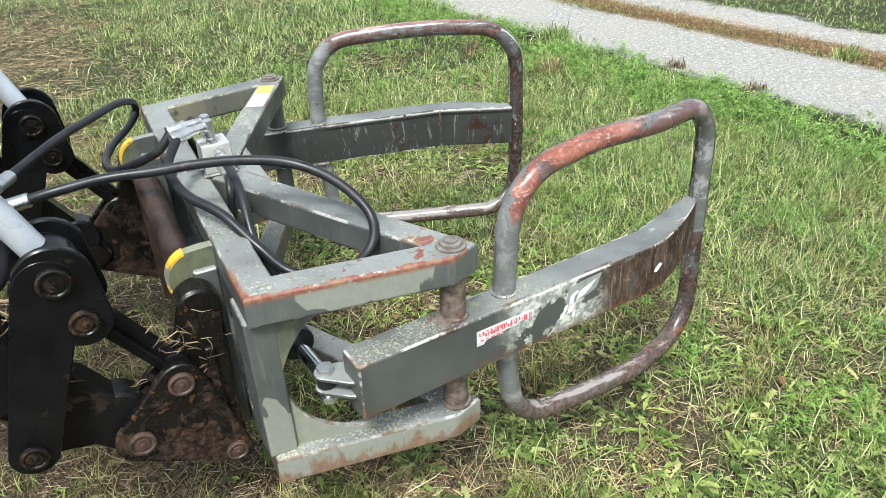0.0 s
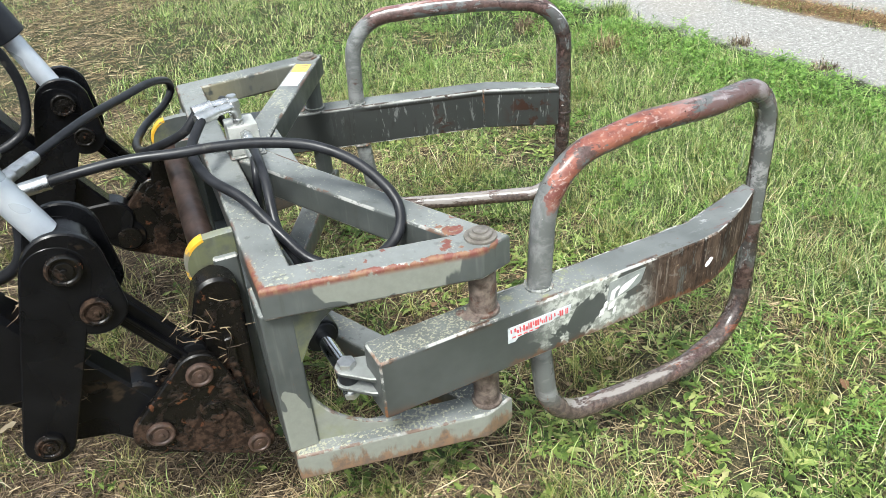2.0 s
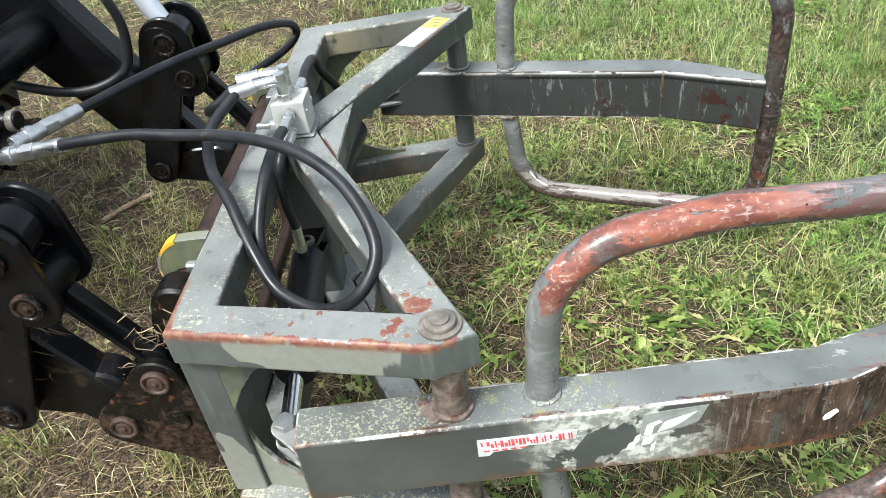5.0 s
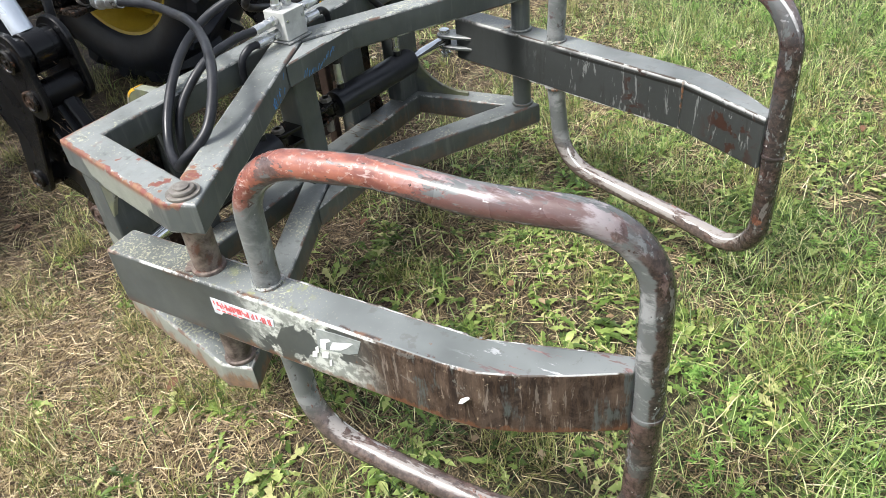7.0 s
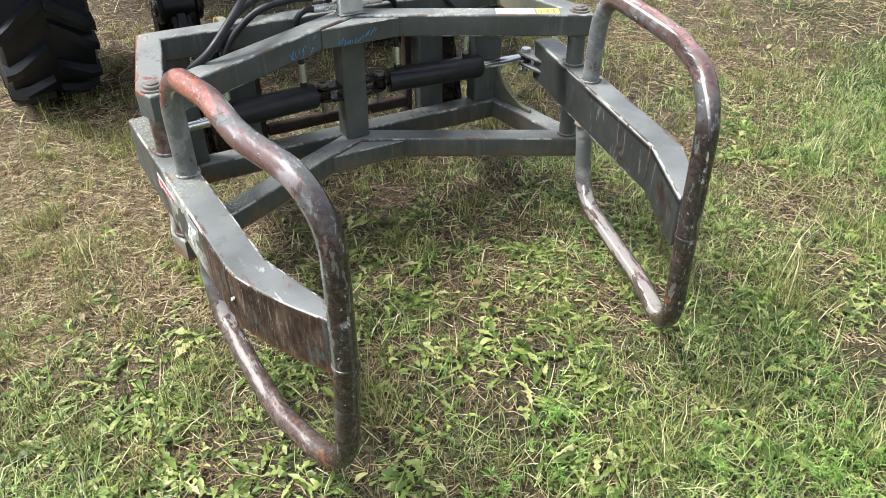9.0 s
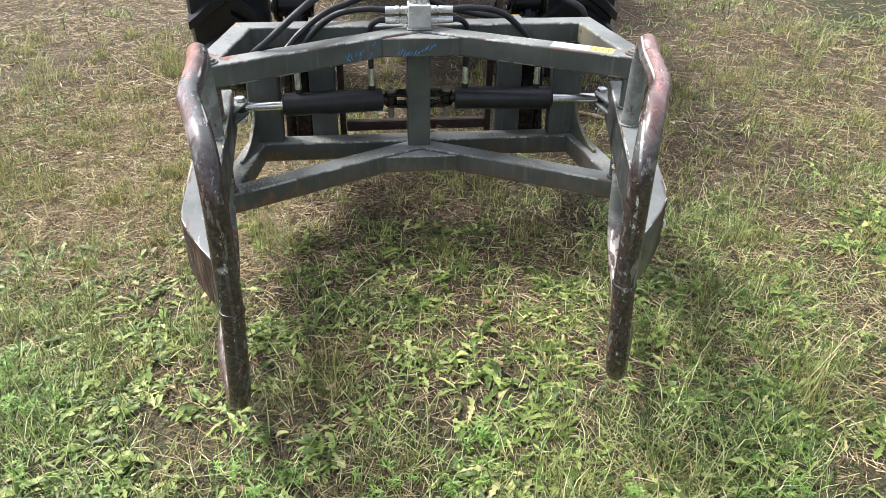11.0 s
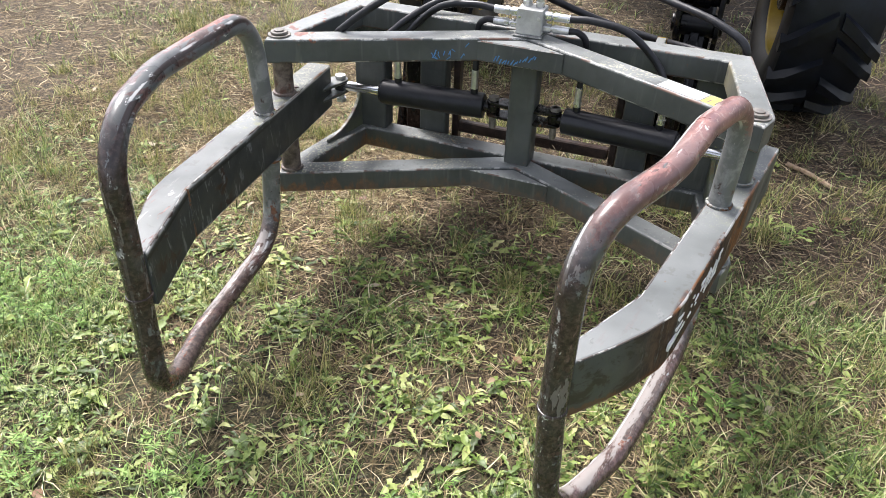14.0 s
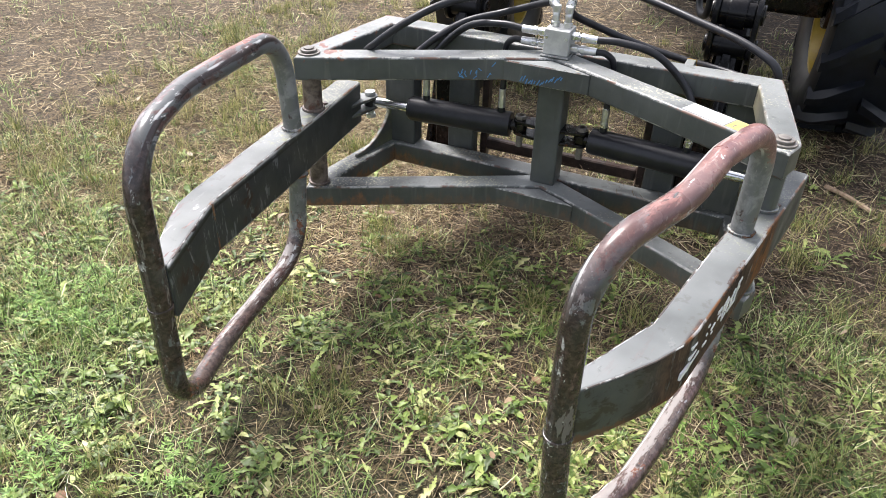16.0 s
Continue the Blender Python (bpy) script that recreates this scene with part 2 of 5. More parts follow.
    if brown:
        mottle = k.step(k.noise(13.0, 6, 0.72, 0.8, stretch=(1.0, 1.0, 1.4), seed=93), 0.50, 0.55)
        c = k.mix(k.mul(outer, k.step(k.x, 0.62, 0.70), mottle, 0.85), c, (0.028, 0.021, 0.016))
        glow = k.mul(outer, k.band(k.x, 0.02, 0.19, 0.02), k.step(k.noise(10, 5, 0.65, seed=15), 0.40, 0.50))
        c = k.mix(glow, c, k.mix(k.step(fine, 0.4, 0.6), (0.17, 0.075, 0.026), (0.10, 0.05, 0.025)))
    low = k.mul(k.step(k.z, 0.505, 0.475), k.step(k.noise(14, 4, seed=9), 0.45, 0.6), outer)
    c = k.mix(k.mul(low, 0.6), c, (0.11, 0.05, 0.028))
    drip = k.mul(outer, k.step(k.add(k.z, k.mul(k.add(k.noise(24.0, 5, 0.7, stretch=(1.0, 1.0, 0.4), seed=95), -0.5), 0.10)), 0.492, 0.486), k.step(k.x, 0.0, 0.08))
    c = k.mix(k.mul(drip, 0.65), c, (0.13, 0.058, 0.028))
    # bare bright edge along the top corner
    seam = k.mul(k.band(k.z, 0.596, 0.603, 0.0012), inner, k.step(k.x, 0.10, 0.2))
    c = k.mix(k.mul(seam, 0.9), c, (0.008, 0.007, 0.006))
    rim = k.mul(k.step(k.z, 0.606, 0.615), inner, k.step(k.noise(10, 4, stretch=(1, 1, 0.2), seed=8), 0.35, 0.5))
    c = k.mix(k.mul(rim, 0.8), c, (0.55, 0.55, 0.53))
    rub = k.mul(k.step(k.big(k.math("ABSOLUTE", nx), k.math("ABSOLUTE", ny), k.math("ABSOLUTE", nz)), 0.965, 0.93), k.step(k.noise(13.0, 6, 0.75, seed=71), 0.46, 0.54), k.step(k.x, 0.60, 0.57))
    c = k.mix(k.mul(rub, 0.85), c, k.mix(k.step(k.noise(8.0, 4, seed=75), 0.46, 0.54), (0.42, 0.42, 0.40), (0.19, 0.080, 0.032)))
    tip = k.mul(inner, k.big(k.band(k.x, 0.66, 0.80, 0.03), k.band(k.x, 0.40, 0.46, 0.02)), k.step(k.noise(24, 4, 0.6, 0.8, seed=4), 0.555, 0.57))
    c = k.mix(tip, c, (0.032, 0.016, 0.012))
    specks = k.step(k.add(fine, k.mul(k.noise(6, 2, seed=7), 0.35)), 0.86, 0.9)
    c = k.mix(specks, c, RUST)
    k.bump(k.add(k.mul(fine, 0.5), k.mul(stain, -0.6)), 0.4, 0.0015)
    gloss = k.lerp(k.step(k.noise(9, 4, seed=2), 0.35, 0.65), 0.30, 0.55)
    return k.done(c, k.lerp(stain, gloss, 0.8), 0.0, k.lerp(stain, 0.36, 0.12))


def pipe_paint(name, out, red, hue):
    """Guard pipe: worn patchwork of grey paint, plum undercoat, red primer on the outer upper side, bare steel and dark rust towards the tip."""
    k = Mat(name)
    nx, ny, nz = k.normal_part()
    along = (0.30, 1.0, 0.75)
    fine = k.noise(70.0, 6, 0.72)
    big = k.noise(6.0, 4, 0.6, 0.4)
    p1 = k.noise(17.0, 6, 0.68, 0.5, stretch=along, seed=1)
    p2 = k.noise(24.0, 6, 0.70, 0.6, stretch=along, seed=9)
    p3 = k.noise(15.0, 6, 0.72, 0.4, stretch=(0.22, 1.0, 1.0), seed=17)
    c = k.mix(k.step(big, 0.4, 0.6), (0.085, 0.09, 0.09), (0.145, 0.15, 0.152))
    # undercoat and rubbed pale paint, each with a ragged border
    c = k.mix(k.step(p1, 0.50, 0.475), c, k.mix(k.step(fine, 0.4, 0.62), (0.060, 0.036, 0.033), (0.12, 0.075, 0.068)))
    c = k.mix(k.mul(k.step(p2, 0.585, 0.60), 0.85), c, (0.24, 0.238, 0.242))
    # the legs that stand on the arm keep most of their grey
    leg = k.mul(k.step(k.x, 0.215, 0.19), k.step(k.add(k.add(k.z, k.mul(k.add(p2, -0.5), 0.34)), k.mul(k.add(k.mul(ny, out), -0.2), 0.075)), 0.868, 0.862), k.step(k.z, 0.27, 0.34))
    # lower run: brown, its rubbed back streaked pale to paint in the steel's highlight
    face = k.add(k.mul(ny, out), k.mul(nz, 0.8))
    low = k.step(k.z, 0.34, 0.26)
    c = k.mix(k.mul(low, k.step(p1, 0.40, 0.44), 0.85), c, k.mix(k.step(fine, 0.4, 0.6), (0.045, 0.030, 0.025), (0.105, 0.072, 0.060)))
    c = k.mix(k.mul(low, k.step(k.add(k.add(nz, k.mul(ny, -0.4 * out)), k.mul(k.add(p1, -0.5), 2.0)), 0.45, 0.7), k.step(p3, 0.50, 0.54), 0.8), c, (0.27, 0.25, 0.235))
    # red primer on the outer, upper side of the top run
    top = k.step(k.z, 0.76, 0.86)
    outward = k.step(k.add(face, k.mul(k.add(p3, -0.5), 1.6)), 0.42 if out < 0 else 0.12, 0.52 if out < 0 else 0.24)
    reach = k.step(k.add(k.x, k.mul(k.add(p1, -0.5), 0.9)), 0.66, 0.52) if out < 0 else k.step(k.add(k.x, k.mul(k.add(p1, -0.5), 0.5)), 0.80, 0.68)
    rubbed = k.mul(top, outward, reach, k.step(p2, 0.60 - red, 0.615 - red))
    tone = k.mix(k.step(k.noise(36, 5, 0.65, stretch=(0.5, 1, 1), seed=3), 0.36, 0.62), hue, (hue[0] * 0.52, hue[1] * 0.5, hue[2] * 0.6))
    tone = k.mix(k.mul(k.step(k.noise(95, 4, 0.7, seed=41), 0.55, 0.62), 0.7), tone, (0.33, 0.25, 0.22))
    c = k.mix(rubbed, c, tone)
    c = k.mix(k.mul(rubbed, k.step(p3, 0.60, 0.63), 0.7), c, (0.46, 0.36, 0.34))
    # plum and lilac further on
    plum = k.mul(top, k.band(k.x, 0.50, 0.82, 0.08), k.step(p2, 0.44, 0.50), outward)
    c = k.mix(k.mul(plum, 0.85), c, k.mix(k.step(p3, 0.46, 0.56), (0.10, 0.055, 0.052), (0.27, 0.235, 0.245) if out < 0 else (0.17, 0.105, 0.097)))
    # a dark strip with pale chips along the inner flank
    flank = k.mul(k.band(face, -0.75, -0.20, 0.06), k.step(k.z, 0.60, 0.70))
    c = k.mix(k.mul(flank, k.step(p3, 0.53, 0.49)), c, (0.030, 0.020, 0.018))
    chip = k.mul(k.band(face, -0.28, -0.02, 0.05), k.step(p3, 0.50, 0.53))
    c = k.mix(k.mul(chip, 0.85), c, (0.52, 0.52, 0.51))
    # the tip is dark rust, scratched
    tipward = k.step(k.add(k.x, k.mul(big, 0.35)), 0.90, 1.03)
    brown = k.mul(tipward, k.step(k.noise(40, 6, 0.72, 0.5, stretch=(1, 1, 0.5), seed=5), 0.40, 0.45))
    if out < 0:
        brown = k.mul(brown, k.big(k.step(k.add(ny, k.mul(k.add(p1, -0.5), 2.0)), -0.35, 0.1), k.step(k.add(nx, k.mul(k.add(p2, -0.5), 1.6)), 0.10, 0.35), k.step(k.z, 0.53, 0.48)))
    c = k.mix(k.mul(brown, 0.93), c, k.mix(k.step(fine, 0.42, 0.66), (0.022, 0.015, 0.014), (0.065, 0.043, 0.037)))
    worn = k.mul(tipward, k.step(k.noise(26, 5, 0.7, 0.3, stretch=(1, 1, 0.22), seed=25), 0.585, 0.605))
    c = k.mix(k.mul(worn, 0.6), c, (0.18, 0.165, 0.155))
    # grey paint left on the legs and on the outer side of the tip
    c = k.mix(k.mul(leg, k.step(p1, 0.36, 0.40)), c, k.mix(k.step(p2, 0.45, 0.62), (0.115, 0.12, 0.118), (0.21, 0.215, 0.215)))
    if out < 0:
        post = k.mul(k.step(k.x, 0.78, 0.82), k.step(k.add(ny, k.mul(k.add(p1, -0.5), 1.2)), 0.1, -0.1), k.step(k.add(nx, k.mul(k.add(p2, -0.5), 1.6)), 0.40, 0.15), k.step(k.z, 0.50, 0.54))
        c = k.mix(k.mul(post, k.step(p1, 0.37, 0.40), 0.92), c, k.mix(k.step(p2, 0.5, 0.6), (0.10, 0.105, 0.104), (0.24, 0.24, 0.24)))
    rusty = k.mul(k.step(k.noise(13.0, 6, 0.72, 0.7, stretch=(0.4, 1.0, 0.5), seed=29), 0.585, 0.60), k.step(k.z, 0.50, 0.44))
    c = k.mix(k.mul(rusty, 0.9), c, k.mix(k.step(fine, 0.42, 0.62), (0.085, 0.030, 0.020), (0.21, 0.085, 0.050)))
    scr = k.step(k.noise(48.0, 5, 0.7, seed=11, stretch=(0.35, 1.2, 1.2)), 0.66, 0.675)
    c = k.mix(k.mul(scr, 0.85), c, (0.56, 0.55, 0.53))
    chips = k.step(k.noise(60.0, 5, 0.7, 0.4, seed=14), 0.655, 0.67)
    c = k.mix(chips, c, (0.035, 0.02, 0.016))
    k.bump(k.add(fine, k.mul(chips, -0.8)), 0.4, 0.0012)
    return k.done(c, k.lerp(k.big(low, tipward), k.lerp(k.step(big, 0.35, 0.65), 0.24, 0.42), 0.22), 0.0, 0.45)


def simple(name, a, b, scale, rough=(0.4, 0.6), metal=0.0, bump=0.2, spots=None, spec=0.5):
    k = Mat(name)
    n = k.noise(scale, 5, 0.65)
    c = k.mix(k.step(n, 0.32, 0.68), a, b)
    if spots:
        c = k.mix(k.step(k.noise(scale * 0.35, 5, 0.65, 0.4, seed=4), spots[1], spots[1] + 0.06), c, spots[0])
    k.bump(n, bump, 0.001)
    return k.done(c, k.lerp(k.step(k.noise(scale * 0.4, 3, seed=2), 0.35, 0.65), *rough), metal, spec)


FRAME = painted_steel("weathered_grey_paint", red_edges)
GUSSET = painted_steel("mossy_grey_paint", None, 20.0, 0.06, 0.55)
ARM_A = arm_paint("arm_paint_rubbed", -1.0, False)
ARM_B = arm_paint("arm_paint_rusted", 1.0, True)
PIPE_A = pipe_paint("pipe_paint_red", -1.0, 0.135, (0.27, 0.098, 0.066))
PIPE_B = pipe_paint("pipe_paint_rose", 1.0, 0.21, (0.25, 0.125, 0.108))
PIN = simple("rusted_pin_steel", (0.085, 0.075, 0.065), (0.19, 0.175, 0.155), 40, (0.4, 0.6), 0.0, 0.4, ((0.10, 0.045, 0.022), 0.60))
PIVOT = simple("rusted_pivot_pin", (0.032, 0.020, 0.016), (0.17, 0.135, 0.115), 44, (0.4, 0.65), 0.0, 0.9, ((0.078, 0.034, 0.023), 0.54))
BLACK = simple("black_loader_paint", (0.0026, 0.0027, 0.0034), (0.006, 0.0062, 0.0072), 14, (0.18, 0.38), 0.0, 0.2, ((0.028, 0.020, 0.014), 0.63), 0.20)


def muddy_steel():
    """Wet black paint under smears of dried mud, rust bloom and bits of straw."""
    k = Mat("muddy_black_steel")
    fine = k.noise(60.0, 6, 0.72)
    c = k.mix(k.step(fine, 0.35, 0.7), (0.003, 0.003, 0.003), (0.010, 0.0085, 0.0075))
    mud = k.step(k.add(k.noise(9.0, 6, 0.7, 0.6, seed=3), k.mul(k.step(k.z, 0.62, 0.34), 0.09)), 0.545, 0.60)
    c = k.mix(k.mul(mud, 0.9), c, k.mix(k.step(fine, 0.42, 0.62), (0.016, 0.010, 0.007), (0.058, 0.036, 0.025)))
    rust = k.step(k.noise(30.0, 6, 0.75, 0.3, seed=8), 0.60, 0.64)
    c = k.mix(k.mul(rust, 0.8), c, (0.10, 0.040, 0.020))
    bits = k.step(k.noise(85.0, 3, 0.6, stretch=(0.3, 1, 1), seed=14), 0.70, 0.73)
    c = k.mix(bits, c, (0.22, 0.17, 0.10))
    k.bump(k.add(fine, k.mul(mud, 1.5)), 0.55, 0.002)
    return k.done(c, k.lerp(mud, 0.26, 0.75), 0.0, k.lerp(mud, 0.28, 0.1))


DIRTY = muddy_steel()
BROWN = simple("brown_rusted_tube", (0.018, 0.011, 0.009), (0.05, 0.03, 0.024), 30, (0.35, 0.6), 0.1, 0.3)
BARREL = simple("black_cylinder_enamel", (0.007, 0.008, 0.011), (0.015, 0.016, 0.020), 18, (0.3, 0.45), 0.0, 0.08, None, 0.35)
CHROME = simple("chromed_rod", (0.62, 0.63, 0.64), (0.72, 0.73, 0.74), 12, (0.10, 0.2), 1.0, 0.03)
ZINC = simple("zinc_fitting", (0.45, 0.46, 0.46), (0.66, 0.67, 0.68), 35, (0.22, 0.4), 0.9, 0.1)
SILVER = simple("silver_grey_rod", (0.46, 0.50, 0.56), (0.58, 0.62, 0.68), 9, (0.25, 0.4), 0.35, 0.05)
BLOCK = simple("valve_block_paint", (0.30, 0.305, 0.29), (0.46, 0.465, 0.44), 16, (0.35, 0.5), 0.0, 0.1, ((0.2, 0.2, 0.18), 0.62))
RUBBER = simple("hose_rubber", (0.008, 0.0085, 0.0105), (0.020, 0.021, 0.025), 25, (0.30, 0.50), 0.0, 0.15, ((0.055, 0.052, 0.048), 0.60), 0.32)
TYRE = simple("tyre_rubber", (0.0030, 0.0042, 0.0075), (0.0085, 0.0115, 0.019), 10, (0.36, 0.55), 0.0, 0.3, ((0.020, 0.019, 0.019), 0.72), 0.30)
RIM = simple("yellow_rim_paint", (0.36, 0.25, 0.015), (0.48, 0.34, 0.03), 8, (0.4, 0.6), 0.0, 0.1, ((0.10, 0.07, 0.03), 0.6))
YELLOW = simple("worn_yellow_paint", (0.55, 0.30, 0.02), (0.68, 0.40, 0.03), 30, (0.45, 0.6), 0.0, 0.15, ((0.16, 0.155, 0.13), 0.50))
DECAL_Y = simple("yellow_sticker", (0.66, 0.43, 0.07), (0.74, 0.52, 0.12), 60, (0.4, 0.5), 0.0, 0.05, ((0.5, 0.45, 0.3), 0.60))
DECAL_W = simple("white_sticker", (0.42, 0.45, 0.48), (0.62, 0.645, 0.66), 50, (0.4, 0.5), 0.0, 0.05, ((0.30, 0.31, 0.30), 0.62))
PAINT_W = simple("white_paint_remnant", (0.66, 0.66, 0.64), (0.80, 0.80, 0.78), 60, (0.5, 0.6), 0.0, 0.1)
PALE = simple("pale_grey_paint", (0.17, 0.185, 0.18), (0.30, 0.315, 0.305), 22, (0.35, 0.5), 0.0, 0.1, ((0.42, 0.43, 0.41), 0.60))
PRINT_R = simple("red_print", (0.50, 0.05, 0.055), (0.62, 0.10, 0.10), 70, (0.5, 0.6), 0.0, 0.05)
RUSTPIN = simple("brown_rusted_pin", (0.03, 0.018, 0.014), (0.075, 0.045, 0.033), 45, (0.45, 0.65), 0.0, 0.5, ((0.02, 0.014, 0.012), 0.55))
EDGE = simple("bare_worn_edge", (0.24, 0.24, 0.23), (0.50, 0.50, 0.48), 45, (0.25, 0.45), 0.0, 0.3, ((0.075, 0.060, 0.050), 0.45))
CHALK = simple("blue_chalk", (0.05, 0.16, 0.36), (0.09, 0.24, 0.46), 80, (0.7, 0.8), 0.0, 0.1)


def ground_material():
    """Trampled meadow: dark soil and dead straw, greener away from the machine, and two gravel wheel tracks."""
    k = Mat("meadow_ground")
    big, mid, fine = k.noise(0.9, 4, 0.6), k.noise(5.0, 5, 0.65), k.noise(42.0, 6, 0.72)
    fibre = k.noise(60.0, 4, 0.7, 1.5, stretch=(1.0, 0.25, 1.0))
    fibre2 = k.noise(60.0, 4, 0.7, 1.5, stretch=(0.25, 1.0, 1.0), seed=4)
    dry = k.mix(k.step(fine, 0.38, 0.68), (0.014, 0.010, 0.007), (0.16, 0.118, 0.068))
    dry = k.mix(k.step(k.big(fibre, fibre2), 0.60, 0.68), dry, (0.38, 0.30, 0.175))
    green = k.mix(k.step(fine, 0.38, 0.68), (0.009, 0.013, 0.005), (0.042, 0.060, 0.016))
    green = k.mix(k.mul(k.step(k.big(fibre, fibre2), 0.60, 0.68), 0.7), green, (0.15, 0.155, 0.06))
    grit = k.noise(150.0, 4, 0.75, seed=6)
    dry = k.mix(k.mul(k.step(grit, 0.54, 0.62), 0.7), dry, (0.27, 0.215, 0.135))
    dry = k.mix(k.mul(k.step(grit, 0.48, 0.42), 0.9), dry, (0.008, 0.006, 0.005))
    green = k.mix(k.mul(k.step(grit, 0.55, 0.63), 0.6), green, (0.10, 0.125, 0.04))
    green = k.mix(k.mul(k.step(grit, 0.46, 0.38), 0.8), green, (0.006, 0.008, 0.004))
    away = k.big(k.step(k.x, 0.3, 1.3), k.mul(k.step(k.y, 0.9, 1.9), k.step(k.x, -0.7, 0.2)), k.mul(k.step(k.y, 2.6, 3.6), 0.8))
    lush = k.step(k.add(k.mul(away, 0.45), k.add(k.mul(big, 0.5), k.mul(mid, 0.25))), 0.50, 0.78)
    c = k.mix(k.mul(lush, k.lerp(k.big(k.step(k.y, 1.8, 3.0), k.step(k.x, 1.4, 2.4)), 0.45, 0.9)), dry, green)
    # wet mud beside the wheel
    mud = k.mul(k.step(k.x, -0.05, -0.4), k.band(k.y, 0.3, 1.9, 0.3), k.step(k.add(mid, k.mul(big, 0.6)), 0.62, 0.74))
    c = k.mix(k.mul(mud, 0.85), c, k.mix(k.step(fine, 0.4, 0.65), (0.016, 0.011, 0.008), (0.07, 0.047, 0.030)))
    # the track
    edge = k.add(k.add(k.x, k.mul(k.y, 0.172)), k.mul(k.add(mid, -0.5), 0.45))
    edge2 = k.add(k.add(k.x, k.mul(k.y, 0.205)), k.mul(k.add(mid, -0.5), 0.3))
    lanes = k.big(k.mul(k.step(edge, 3.60, 3.74), k.step(edge2, 4.70, 4.60)), k.mul(k.step(edge2, 4.92, 5.02), k.step(edge, 5.45, 5.33)))
    stones = k.voronoi(150.0)
    grav = k.mix(k.step(stones["Distance"], 0.1, 0.55), (0.40, 0.39, 0.37), (0.21, 0.205, 0.195))
    grav = k.mix(k.mul(k.step(k.noise(2.2, 5, seed=3), 0.45, 0.65), 0.5), grav, (0.27, 0.245, 0.21))
    grav = k.mix(k.step(k.noise(38.0, 6, 0.8, seed=12), 0.52, 0.60), grav, (0.46, 0.45, 0.43))
    grav = k.mix(k.mul(k.step(k.noise(30.0, 6, 0.8, seed=13), 0.46, 0.40), 0.7), grav, (0.12, 0.115, 0.105))
    c = k.mix(lanes, c, grav)
    strip = k.mul(k.step(edge2, 4.60, 4.70), k.step(edge2, 5.02, 4.92))
    c = k.mix(k.mul(strip, 0.75), c, k.mix(k.step(fine, 0.4, 0.6), (0.12, 0.07, 0.04), (0.30, 0.20, 0.11)))
    k.bump(k.add(fine, k.mul(k.big(fibre, fibre2), 0.8)), 0.7, 0.012)
    return k.done(c, 0.85, 0.0, 0.25)


def plant(name, ramp, through_light=0.35, rough=0.5, gloss=0.45):
    """Leaf or blade material: each piece takes its own tone from the ramp; some light passes through."""
    k = Mat(name)
    r = k.geo.outputs["Random Per Island"]
    cr = k.t.nodes.new("ShaderNodeValToRGB")
    e = cr.color_ramp.elements
    while len(e) > 1:
        e.remove(e[-1])
    e[0].position, e[0].color = ramp[0][0], (*ramp[0][1], 1)
    for p, c in ramp[1:]:
        e.new(p).color = (*c, 1)
    k.link(r, cr.inputs[0])
    col = k.mix(k.mul(k.step(k.noise(30, 3), 0.35, 0.7), 0.35), cr.outputs[0], ramp[0][1])
    k.done(col, rough, 0.0, gloss)
    tr = k.t.nodes.new("ShaderNodeBsdfTranslucent")
    k.link(col, tr.inputs["Color"])
    mx = k.t.nodes.new("ShaderNodeMixShader")
    mx.inputs[0].default_value = through_light
    k.link(k.b.outputs[0], mx.inputs[1])
    k.link(tr.outputs[0], mx.inputs[2])
    k.link(mx.outputs[0], k.out.inputs["Surface"])
    return k.m


GROUND = ground_material()
GRASS = plant("grass_blades", [(0.0, (0.016, 0.028, 0.008)), (0.3, (0.085, 0.150, 0.035)), (0.55, (0.23, 0.355, 0.085)), (0.78, (0.45, 0.56, 0.201)), (0.92, (0.66, 0.67, 0.330)), (1.0, (0.82, 0.72, 0.507))], 0.28, 0.42)
CLUMP = plant("yellowing_grass", [(0.0, (0.05, 0.07, 0.018)), (0.35, (0.17, 0.20, 0.053)), (0.7, (0.36, 0.35, 0.118)), (1.0, (0.62, 0.53, 0.283))], 0.35, 0.45)
STRAW = plant("dead_straw", [(0.0, (0.055, 0.036, 0.020)), (0.4, (0.25, 0.178, 0.092)), (0.75, (0.43, 0.335, 0.185)), (1.0, (0.72, 0.61, 0.38))], 0.15, 0.6)
THATCH = plant("brown_thatch", [(0.0, (0.05, 0.034, 0.022)), (0.5, (0.12, 0.082, 0.050)), (0.85, (0.29, 0.215, 0.135)), (1.0, (0.56, 0.46, 0.30))], 0.1, 0.65)
BROADLEAF = plant("broad_weed_leaves", [(0.0, (0.040, 0.068, 0.014)), (0.35, (0.11, 0.175, 0.033)), (0.65, (0.235, 0.315, 0.076)), (0.92, (0.39, 0.45, 0.147)), (1.0, (0.54, 0.50, 0.236))], 0.25, 0.42, 0.36)
HERB = plant("small_herb_leaves", [(0.0, (0.07, 0.15, 0.024)), (0.5, (0.19, 0.35, 0.065)), (1.0, (0.36, 0.53, 0.142))], 0.35, 0.5)
RUSTY = plant("rusty_dead_growth", [(0.0, (0.07, 0.032, 0.020)), (0.4, (0.22, 0.115, 0.055)), (0.75, (0.42, 0.27, 0.13)), (1.0, (0.60, 0.48, 0.26))], 0.2, 0.6)
WOOD = simple("pale_broken_wood", (0.16, 0.10, 0.06), (0.36, 0.27, 0.18), 40, (0.6, 0.8), 0.0, 0.4)
